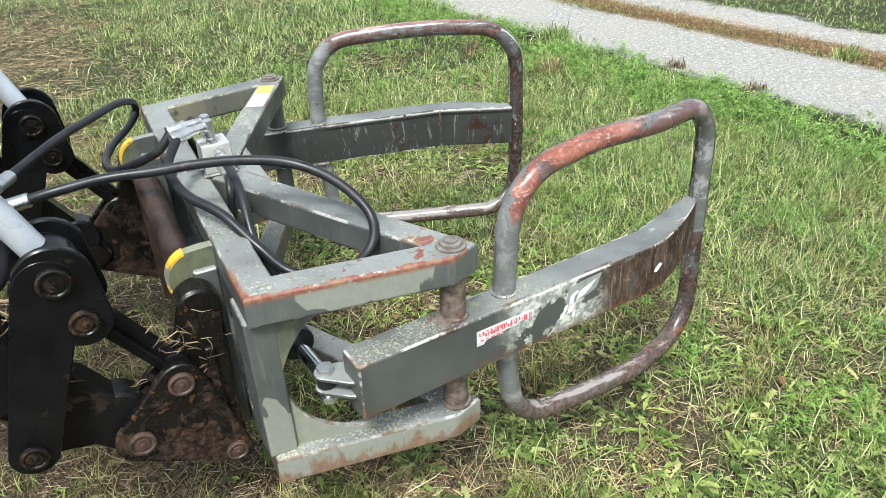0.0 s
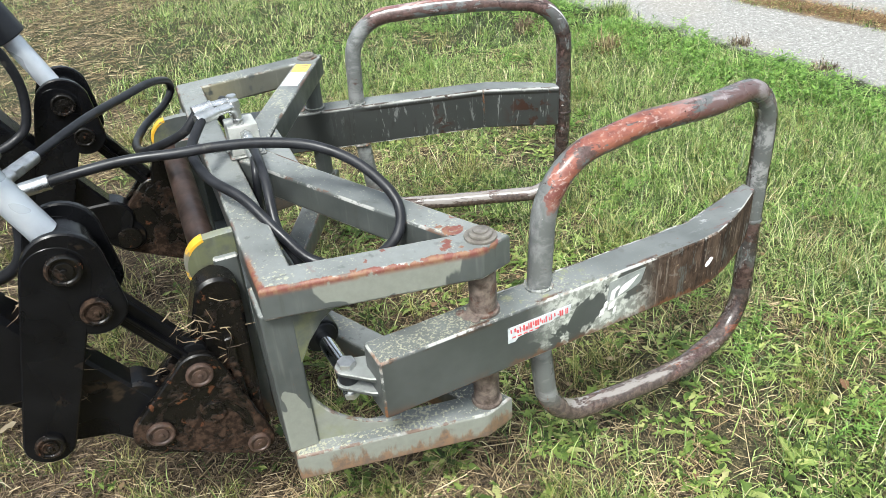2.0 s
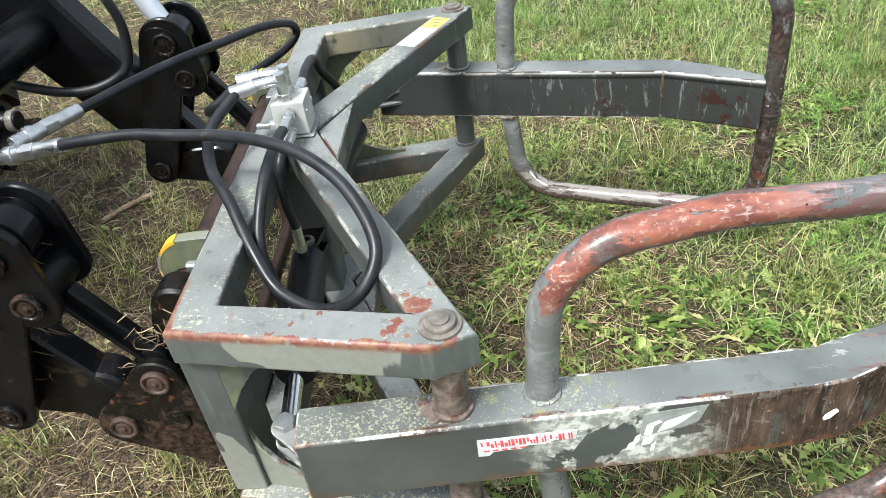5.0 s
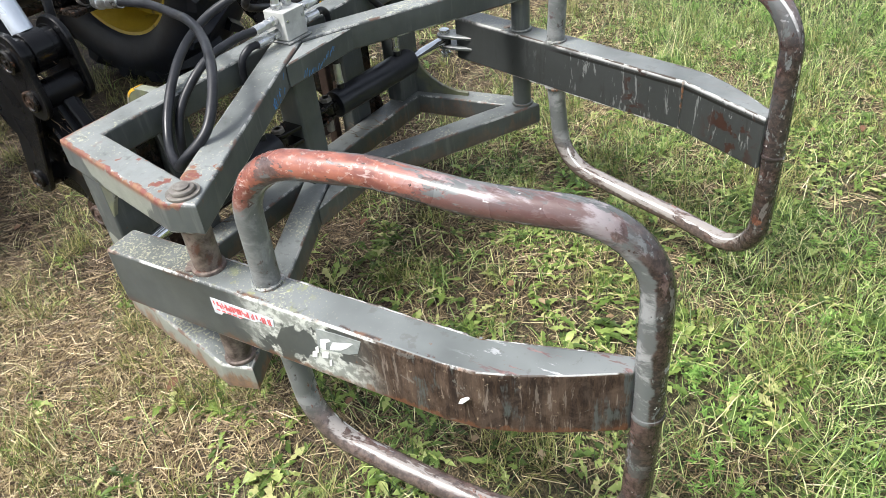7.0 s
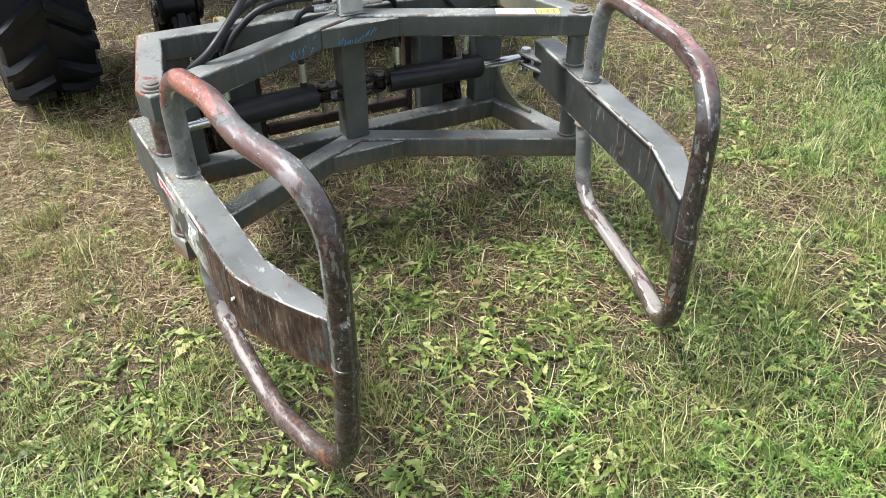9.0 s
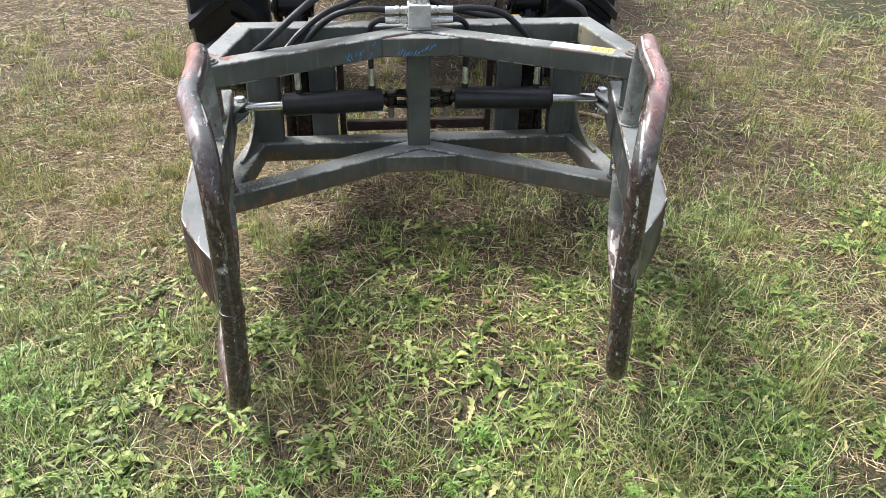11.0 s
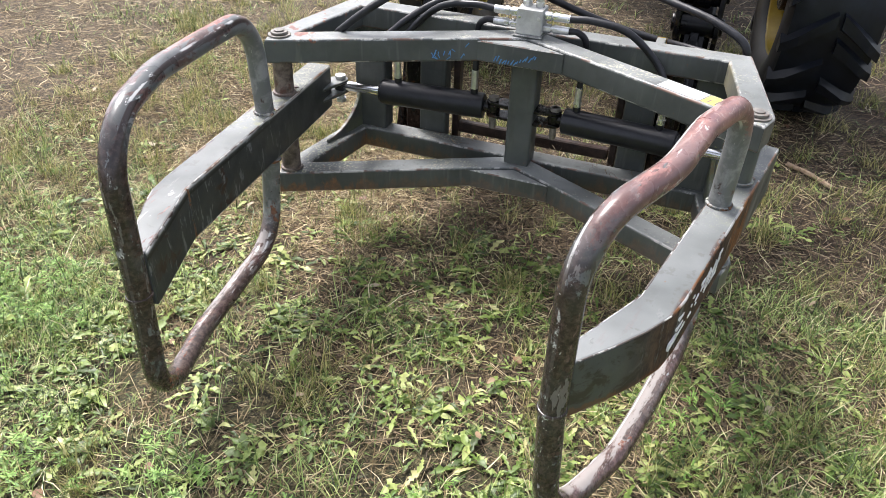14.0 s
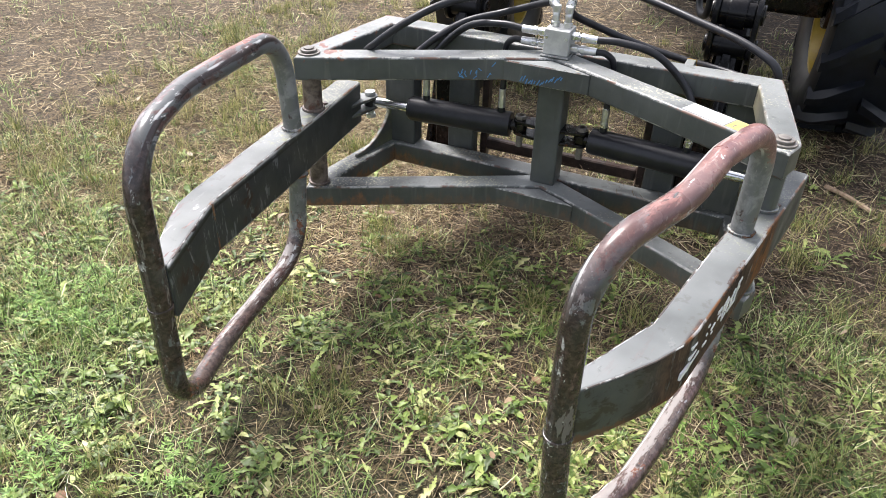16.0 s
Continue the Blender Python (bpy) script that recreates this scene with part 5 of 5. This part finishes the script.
def greenness(x, y):
    v = 0.13 + 0.15 * np.clip((x + 0.1) / 0.8, 0, 1) + 0.50 * np.clip((x - 0.95) / 0.7, 0, 1) * np.clip(0.8 + 0.4 * y, 0.5, 1)
    v = np.maximum(v, 0.55 * np.clip((y - 1.6) / 1.4, 0, 1) + 0.25 * np.clip((x + 0.5) / 1.0, 0, 1) * np.clip((y - 1.0) / 1.0, 0, 1))
    v = v + 0.22 * cheap_noise(x, y, 21) + 0.24 * patches_of(x, y, 5)
    v -= 1.0 * np.exp(-((x + 0.8) ** 2 / 1.7 + (y - 4.4) ** 2 / 3.4))
    v -= 0.13 * np.clip((-0.5 - y) / 0.4, 0, 1) * np.clip((1.5 - x) / 0.5, 0, 1)
    v -= 0.45 * np.clip((-0.15 - x) / 0.3, 0, 1) * np.clip((1.9 - np.abs(y)) / 0.5, 0, 1)
    return np.clip(v, 0.02, 1)


def on_road(x, y):
    ragged = 0.10 * cheap_noise(x, y, 19) + 0.05 * patches_of(x, y, 23)
    e1, e2 = x + 0.172 * y + ragged, x + 0.205 * y + 0.5 * ragged
    return ((e1 > 3.68) & (e2 < 4.64)) | ((e2 > 4.98) & (e1 < 5.38))


def heights(x, y):
    return 0.0 * x - 0.004


def scatter(n, x0, x1, y0, y1, keep):
    x, y = rng.uniform(x0, x1, n), rng.uniform(y0, y1, n)
    rim = np.minimum(np.minimum(x + 5.6, 8.6 - y), np.minimum(y + 4.4, 8.2 - x)) / 1.2 + 0.45 * cheap_noise(x, y, 17)
    k = (rng.uniform(0, 1, n) < keep(x, y) * np.clip(rim, 0, 1)) & ~on_road(x, y)
    return x[k], y[k]


def stuff(name, verts, quads, tris, material, label, category):
    me = bpy.data.meshes.new(name)
    me.vertices.add(len(verts))
    me.vertices.foreach_set("co", np.ascontiguousarray(verts, dtype=np.float32).ravel())
    nq, nt = len(quads), len(tris)
    loops = np.concatenate([np.asarray(quads, np.int32).ravel(), np.asarray(tris, np.int32).ravel()])
    me.loops.add(len(loops))
    me.loops.foreach_set("vertex_index", loops)
    me.polygons.add(nq + nt)
    starts = np.concatenate([np.arange(nq) * 4, nq * 4 + np.arange(nt) * 3]).astype(np.int32)
    me.polygons.foreach_set("loop_start", starts)
    me.polygons.foreach_set("use_smooth", np.ones(nq + nt, bool))
    me.update(calc_edges=True)
    me.validate()
    me.materials.append(material)
    return tagged(new(name, me), label, category, kind="stuff")


def blades(x, y, length, width, lean):
    """Bent grass blades: one quad and a tip each."""
    n = len(x)
    h = rng.uniform(0, 2 * np.pi, n)
    twist = h + rng.normal(0, 0.5, n)
    vs = []
    z0 = heights(x, y)
    for u, wk in ((0.0, 1.0), (0.5, 0.85)):
        out, up = length * np.sin(lean) * u, length * np.cos(lean) * u
        for sg in (-1, 1):
            vs.append(np.stack([x + np.cos(h) * out - sg * np.sin(twist) * width * wk, y + np.sin(h) * out + sg * np.cos(twist) * width * wk, z0 + up], -1))
    bend = np.minimum(lean + np.abs(rng.normal(0.45, 0.25, n)), 1.62)
    h2 = h + rng.normal(0, 0.35, n)
    ox = np.cos(h) * length * 0.5 * np.sin(lean) + np.cos(h2) * length * 0.5 * np.sin(bend)
    oy = np.sin(h) * length * 0.5 * np.sin(lean) + np.sin(h2) * length * 0.5 * np.sin(bend)
    up = length * 0.5 * (np.cos(lean) + np.cos(bend))
    vs.append(np.stack([x + ox, y + oy, np.maximum(z0 + up, 0.004)], -1))
    v = np.stack(vs, 1).reshape(-1, 3)
    b = np.arange(n)[:, None] * 5
    return v, b + [0, 1, 3, 2], b + [2, 3, 4]


def tufted(x, y, count, spread):
    """Spreads each place into a tuft."""
    return np.repeat(x, count) + rng.normal(0, spread, len(x) * count), np.repeat(y, count) + rng.normal(0, spread, len(x) * count)


def grow_grass():
    fields = ((72000, -1.6, 3.2, -2.4, 2.6, 0.068, 0.80), (36000, -2.6, 3.9, 2.6, 8.5, 0.070, 1.2), (16000, -5.5, -1.6, -4.0, 3.0, 0.06, 1.4), (8000, -1.6, 1.5, -4.2, -2.4, 0.05, 1.2), (16000, 3.0, 8.0, -1.0, 6.0, 0.035, 1.5), (6000, 1.5, 4.1, -4.4, -2.4, 0.055, 1.6), (3000, 3.2, 4.2, -2.4, -0.4, 0.055, 1.3))
    for n, x0, x1, y0, y1, length, wk in fields:
        x, y = scatter(n, x0, x1, y0, y1, lambda a, b: np.clip(greenness(a, b) * (0.85 + 0.5 * cheap_noise(a, b, 61)), 0.03, 1))
        x, y = tufted(x, y, 7, 0.026)
        m = len(x)
        ln = length * rng.lognormal(0, 0.42, m)
        v, q, t = blades(x, y, ln, 0.0015 * wk * rng.uniform(0.7, 1.5, m), np.abs(rng.normal(0.8, 0.4, m)).clip(0.1, 1.45))
        stuff("meadow_grass", v, q, t, GRASS, "short uneven meadow grass with dry blades among it", "grass")


def grow_clumps():
    """Upright yellowish clumps that stand out of the matted grass."""
    x, y = scatter(3800, -2.6, 3.0, -2.6, 3.0, lambda a, b: np.clip(0.45 - 0.5 * greenness(a, b) + 0.45 * patches_of(a, b, 55), 0, 1) * np.clip(0.62 + 0.6 * np.clip((-0.2 - b) / 0.5, 0, 1), 0, 1))
    size = np.repeat(rng.lognormal(0, 0.25, len(x)), 46)
    xx, yy = np.repeat(x, 46) + rng.normal(0, 0.022, len(size)) * size, np.repeat(y, 46) + rng.normal(0, 0.022, len(size)) * size
    m = len(xx)
    v, q, t = blades(xx, yy, 0.085 * size * rng.lognormal(0, 0.3, m), 0.00095 * rng.uniform(0.7, 1.5, m), np.abs(rng.normal(0.55, 0.35, m)).clip(0.05, 1.4))
    stuff("grass_clumps", v, q, t, CLUMP, "upright yellow-green grass clumps in the dead straw", "grass")


def lay_straw():
    fields = ((285000, -1.6, 3.2, -2.4, 2.6, 0.042), (60000, -5.5, -1.6, -4.0, 3.0, 0.065), (60000, -2.4, 2.0, 2.6, 7.5, 0.06), (26000, -1.6, 3.6, -4.4, -2.4, 0.055), (14000, -5.5, -1.6, 3.0, 7.5, 0.08))
    for n, x0, x1, y0, y1, length in fields:
        x, y = scatter(n, x0, x1, y0, y1, lambda a, b: np.clip(1.15 - greenness(a, b), 0.4, 1) * np.clip(0.8 + 0.35 * cheap_noise(a, b, 8) + 0.25 * patches_of(a, b, 71), 0.15, 1) * (1 - 0.45 * np.clip((-0.1 - a) / 0.3, 0, 1) * np.clip((b - 0.2) / 0.3, 0, 1) * np.clip((2.0 - b) / 0.4, 0, 1)))
        if x1 > 3:
            # a thicker layer beside the loader
            x, y = np.concatenate([x, rng.uniform(-1.3, 0.35, 24000)]), np.concatenate([y, rng.uniform(-1.5, -0.45, 24000)])
        # share of brown thatch; the extra by the tractor also paints in its shade
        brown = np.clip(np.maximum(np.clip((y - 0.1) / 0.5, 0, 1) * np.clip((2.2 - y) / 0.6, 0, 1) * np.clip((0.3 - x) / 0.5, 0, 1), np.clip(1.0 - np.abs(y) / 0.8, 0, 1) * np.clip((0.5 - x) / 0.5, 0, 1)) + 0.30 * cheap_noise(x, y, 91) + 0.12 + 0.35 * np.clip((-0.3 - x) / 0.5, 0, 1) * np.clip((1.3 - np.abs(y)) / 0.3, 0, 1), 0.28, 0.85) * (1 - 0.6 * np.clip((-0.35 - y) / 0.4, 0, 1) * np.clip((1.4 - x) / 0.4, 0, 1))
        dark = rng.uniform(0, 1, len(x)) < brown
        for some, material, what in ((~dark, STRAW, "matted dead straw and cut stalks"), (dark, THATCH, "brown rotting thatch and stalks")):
            lay(x[some], y[some], length, material, what)


def lay(x, y, length, material, what):
    m = len(x)
    h = rng.uniform(0, 2 * np.pi, m)
    ln = length * rng.lognormal(0, 0.45, m) * 0.5
    wd = rng.uniform(0.0004, 0.0010, m) * (length / 0.04)
    z0 = rng.uniform(0.001, 0.014, m)
    tilt, bow = rng.normal(0, 0.12, m), rng.normal(0, 0.15, m)
    vs = []
    for u in (-1, 1):
        for sg in (-1, 1):
            vs.append(np.stack([x + ln * u * np.cos(h) - (sg * wd + bow * ln * (u * u)) * np.sin(h), y + ln * u * np.sin(h) + (sg * wd + bow * ln * (u * u)) * np.cos(h), np.maximum(z0 + u * tilt * ln, 0.0005) + 0.0006 * sg], -1))
    v = np.stack(vs, 1).reshape(-1, 3)
    b = np.arange(m)[:, None] * 4
    stuff("dead_straw", v, b + [0, 1, 3, 2], np.zeros((0, 3), int), material, what, "straw")


def leaf_mesh(x, y, z, h, pitch, length, width, lobes=False):
    """Leaves with a folded midrib that droop towards the tip; lobed ones are notched like a dandelion's."""
    n = len(x)
    if lobes:
        us = (0.0, 0.16, 0.26, 0.38, 0.47, 0.60, 0.68, 0.82, 1.0)
        ws = (0.10, 0.14, 0.52, 0.22, 0.78, 0.34, 1.0, 0.62, 0.05)
    elif np.mean(length) > 0.045:
        us, ws = (0.0, 0.15, 0.3, 0.45, 0.6, 0.75, 0.9, 1.0), (0.12, 0.35, 0.7, 0.92, 1.0, 0.85, 0.5, 0.04)
    else:
        us, ws = (0.0, 0.12, 0.32, 0.58, 0.83, 1.0), (0.10, 0.55, 0.95, 0.95, 0.52, 0.05)
    bow = rng.normal(0, 0.12, n)
    fold = rng.uniform(0.05, 0.5, n)
    wave = rng.uniform(0, 6.28, n)
    vs = []
    for j, (u, wk) in enumerate(zip(us, ws)):
        out = length * (u * np.cos(pitch))
        up = length * (u * np.sin(pitch) - 0.55 * u * u * np.abs(np.sin(pitch)) - 0.06 * u * u)
        for sg in (-1, 0, 1):
            a = sg * width * wk + bow * length * u * u
            lift = abs(sg) * width * wk * (fold + 0.3 * np.sin(wave + 9 * u + sg))
            vs.append(np.stack([x + out * np.cos(h) - a * np.sin(h), y + out * np.sin(h) + a * np.cos(h), np.maximum(z + up + lift, 0.002)], -1))
    v = np.stack(vs, 1).reshape(-1, 3)
    b = np.arange(n)[:, None] * (3 * len(us))
    quads = [b + [3 * j + i, 3 * j + i + 1, 3 * j + i + 4, 3 * j + i + 3] for j in range(len(us) - 1) for i in range(2)]
    return v, np.concatenate(quads)


def slivers(x, y, z, h, pitch, length, width):
    """Tiny pointed leaves, one bent quad each."""
    n = len(x)
    c, s_, up = np.cos(h), np.sin(h), np.sin(pitch)
    vs = [np.stack([x, y, z], -1)]
    for sg in (-1, 1):
        vs.append(np.stack([x + 0.5 * length * c - sg * width * s_, y + 0.5 * length * s_ + sg * width * c, z + 0.5 * length * up + 0.2 * width], -1))
    vs.append(np.stack([x + length * c, y + length * s_, z + length * up * 0.8], -1))
    v = np.stack(vs, 1).reshape(-1, 3)
    v[:, 2] = np.maximum(v[:, 2], 0.003)
    return v, np.arange(n)[:, None] * 4 + [0, 1, 3, 2]


def grow_weeds():
    none = np.zeros((0, 3), int)
    patches = ((6000, -1.3, 3.0, -2.2, 2.4, 0.9, False, 0.023, 6), (6200, -1.3, 3.0, -2.2, 2.4, 0.9, True, 0.050, 7), (260, -0.8, 3.0, -2.2, 2.4, 0.9, False, 0.042, 10), (900, -2.5, 3.6, 2.4, 7.0, 0.5, True, 0.05, 6), (350, -5.0, -1.3, -3.5, 2.5, 0.5, True, 0.05, 7))
    for n, x0, x1, y0, y1, keep, lobes, size, count in patches:
        x, y = scatter(n, x0, x1, y0, y1, lambda a, b: keep * np.clip((0.42 + 0.45 * cheap_noise(a, b, 33) + 0.60 * patches_of(a, b, 12)) * np.clip((a + 0.25) / 0.7, 0.12, 1) - 0.15 * np.clip((a - 1.6) / 0.6, 0, 1), 0.01, 1))
        size = np.repeat(size * rng.lognormal(0, 0.3, len(x)), count)
        xx, yy = tufted(x, y, count, 0.012)
        m = len(xx)
        wide = rng.uniform(0.10, 0.175, m) if lobes else rng.uniform(0.13, 0.22, m)
        v, q = leaf_mesh(xx, yy, np.full(m, 0.008), rng.uniform(0, 2 * np.pi, m), np.abs(rng.normal(0.25, 0.32, m)).clip(0.03, 1.1), size * rng.uniform(0.5, 1.3, m), size * wide, lobes)
        stuff("broad_leaf_weeds", v, q, none, BROADLEAF, "rosettes of broad green weed leaves in the grass", "weeds")
    # low feathery herbs in clumps
    x, y = scatter(900, 0.2, 3.2, -2.2, 3.5, lambda a, b: np.clip(greenness(a, b) + 0.6 * cheap_noise(a, b, 44) - 0.25, 0, 1))
    xx, yy = tufted(x, y, 9, 0.05)
    st_h = rng.uniform(0.02, 0.075, len(xx))
    xs, ys, zs = [np.repeat(a, 14) for a in (xx, yy, st_h)]
    u = rng.uniform(0.3, 1.0, len(xs))
    m = len(xs)
    v, q = slivers(xs + rng.normal(0, 0.004, m), ys + rng.normal(0, 0.004, m), zs * u, rng.uniform(0, 2 * np.pi, m), rng.uniform(-0.1, 0.6, m), rng.uniform(0.014, 0.028, m), rng.uniform(0.0014, 0.003, m))
    stuff("feathery_herbs", v, q, none, HERB, "low bright green feathery herbs in clumps", "herbs")
    # the taller green margin by the track
    x, y = scatter(2300, 2.0, 3.9, -0.5, 4.8, lambda a, b: np.clip(1.15 - np.abs(a + 0.172 * b - 3.30 + 0.12 * cheap_noise(a, b, 19)) / 0.34, 0, 1) * np.clip(0.75 + 0.6 * patches_of(a, b, 77), 0.1, 1))
    xx, yy = tufted(x, y, 8, 0.05)
    zs = rng.uniform(0.02, 0.10, len(xx))
    xs, ys, zs = [np.repeat(a, 8) for a in (xx, yy, zs)]
    m = len(xs)
    v, q = slivers(xs + rng.normal(0, 0.008, m), ys + rng.normal(0, 0.008, m), zs * rng.uniform(0.3, 1, m), rng.uniform(0, 2 * np.pi, m), rng.uniform(-0.1, 0.7, m), rng.uniform(0.02, 0.04, m), rng.uniform(0.003, 0.007, m))
    stuff("feathery_herbs", v, q, none, HERB, "bright green herbs along the edge of the gravel track", "herbs")
    x, y = scatter(200, -2.5, 3.2, -2.8, 3.5, lambda a, b: 0.8 + 0 * a)
    m = len(x)
    v, q = leaf_mesh(x, y, rng.uniform(0.012, 0.04, m), rng.uniform(0, 2 * np.pi, m), rng.uniform(-0.1, 0.4, m), rng.uniform(0.02, 0.055, m), rng.uniform(0.006, 0.013, m))
    stuff("fallen_leaves", v, q, none, DEADLEAF, "scattered brown and pale fallen leaves", "leaves")


def grow_tufts():
    """The taller tufts along the track, each its own plant."""
    for x0, y0, r, n, length, material, label in ((3.18, 2.84, 0.10, 520, 0.10, GRASS, "dark green grass tuft at the track edge"), (2.70, 4.26, 0.10, 420, 0.12, GRASS, "dark green grass tuft at the track edge"), (2.47, 2.86, 0.08, 300, 0.10, THATCH, "dry brown grass tuft in the meadow"), (2.67, 2.17, 0.09, 320, 0.10, STRAW, "straw-coloured grass tuft in the meadow"), (3.40, 1.80, 0.06, 160, 0.06, THATCH, "small brown tuft on the gravel edge"), (3.48, 1.22, 0.07, 160, 0.05, THATCH, "small brown tuft on the gravel edge"), (4.44, 1.31, 0.09, 300, 0.08, GRASS, "pale green tuft on the strip between the wheel tracks")):
        x, y = rng.normal(x0, r * 0.5, n), rng.normal(y0, r * 0.5, n)
        v, q, t = blades(x, y, length * rng.lognormal(0, 0.3, n), np.full(n, 0.0022), np.abs(rng.normal(0.45, 0.3, n)).clip(0.05, 1.3))
        stuff("grass_tuft", v, q, t, material, label, "grass tuft")
    # rusty dead growth on the strip between the wheel tracks
    n = 26000
    y = rng.uniform(-1.0, 8.0, n)
    x = 4.81 + rng.normal(0, 0.085, n) - 0.205 * y
    v, q = slivers(x, y, rng.uniform(0.003, 0.032, n), rng.uniform(0, 2 * np.pi, n), rng.uniform(-0.1, 0.7, n), rng.uniform(0.02, 0.055, n), rng.uniform(0.0012, 0.003, n))
    stuff("dead_growth", v, q, np.zeros((0, 3), int), RUSTY, "rust-brown dead growth between the wheel tracks", "dead plants")


def drop_stick():
    me_line = smooth_line([(-1.02, 0.91, 0.014), (-0.975, 0.972, 0.018), (-0.93, 1.03, 0.015), (-0.875, 1.085, 0.014)], 6)
    bm = sweep(me_line, 0.010, 8)
    for v in bm.verts:
        v.co.z = max(0.002, v.co.z + 0.002 * noise.noise(v.co * 60))
    me = bpy.data.meshes.new("stick")
    bmesh.ops.recalc_face_normals(bm, faces=bm.faces)
    bm.to_mesh(me)
    bm.free()
    me.materials.append(WOOD)
    tagged(new("stick", me), "short pale broken stick lying in the straw", "stick")


def caught_hay():
    """Strands of hay caught in the loader's joints."""
    spots = ((-0.36, -0.47, 0.83, 0.03), (-0.11, -0.45, 0.60, 0.05), (-0.12, -0.45, 0.66, 0.04), (-0.35, -0.45, 0.66, 0.04), (-0.33, -0.44, 0.76, 0.035), (-0.30, -0.43, 0.83, 0.03), (-0.19, -0.43, 0.52, 0.045), (-0.36, -0.44, 0.60, 0.04), (-0.10, -0.40, 0.50, 0.05), (-0.33, 0.43, 0.76, 0.035), (-0.19, 0.43, 0.52, 0.045), (0.02, -0.25, 0.372, 0.06), (0.02, 0.28, 0.372, 0.06), (-0.02, 0.05, 0.372, 0.05))
    bm = bmesh.new()
    rnd = random.Random(17)
    for x, y, z, r in spots:
        for _ in range(24):
            a, b, ln = rnd.uniform(0, 6.28), rnd.uniform(-0.9, 0.35), rnd.uniform(0.03, 0.085)
            if z < 0.4:
                b = rnd.uniform(0.0, 0.15)
            p = Vector((x + rnd.gauss(0, r * 0.5), y + rnd.gauss(0, r * 0.8 if z < 0.4 else 0.012), z + (rnd.gauss(0, r * 0.5) if z > 0.4 else rnd.uniform(0, 0.01))))
            d = Vector((math.cos(a) * math.cos(b), math.sin(a) * math.cos(b) * (1.0 if z < 0.4 else 0.3), math.sin(b)))
            w = d.orthogonal().normalized() * rnd.uniform(0.0006, 0.0012)
            m = p + d * ln * 0.5 + Vector((rnd.gauss(0, 0.006), rnd.gauss(0, 0.006), rnd.gauss(0, 0.003)))
            e = p + d * ln
            vs = [bm.verts.new(q) for q in (p - w, p + w, m + w, m - w, e)]
            bm.faces.new(vs[:4])
            bm.faces.new((vs[3], vs[2], vs[4]))
    me = bpy.data.meshes.new("caught_hay")
    bm.to_mesh(me)
    bm.free()
    me.materials.append(HAY)
    tagged(new("caught_hay", me), "dry hay strands caught in the loader joints", "hay", kind="stuff")


def spread_gravel():
    n = 26000
    x, y = rng.uniform(2.6, 6.3, n), rng.uniform(-1.0, 7.5, n)
    k = on_road(x, y)
    x, y = x[k], y[k]
    m = len(x)
    r = rng.lognormal(-5.75, 0.42, m)
    base = np.array([(1, 0, 0), (-0.5, 0.87, 0), (-0.5, -0.87, 0), (0.1, 0.1, 0.7)])
    a = rng.uniform(0, 6.28, m)
    v = np.stack([np.stack([x + r * (p[0] * np.cos(a) - p[1] * np.sin(a)), y + r * (p[0] * np.sin(a) + p[1] * np.cos(a)), r * p[2] + 0.001], -1) for p in base], 1).reshape(-1, 3)
    b = np.arange(m)[:, None] * 4
    stuff("gravel", v, np.zeros((0, 4), int), np.concatenate([b + [0, 1, 3], b + [1, 2, 3], b + [2, 0, 3]]), STONE, "pale crushed gravel on the wheel tracks", "gravel")


grow_grass()
grow_clumps()
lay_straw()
grow_weeds()
grow_tufts()
spread_gravel()
drop_stick()
caught_hay()
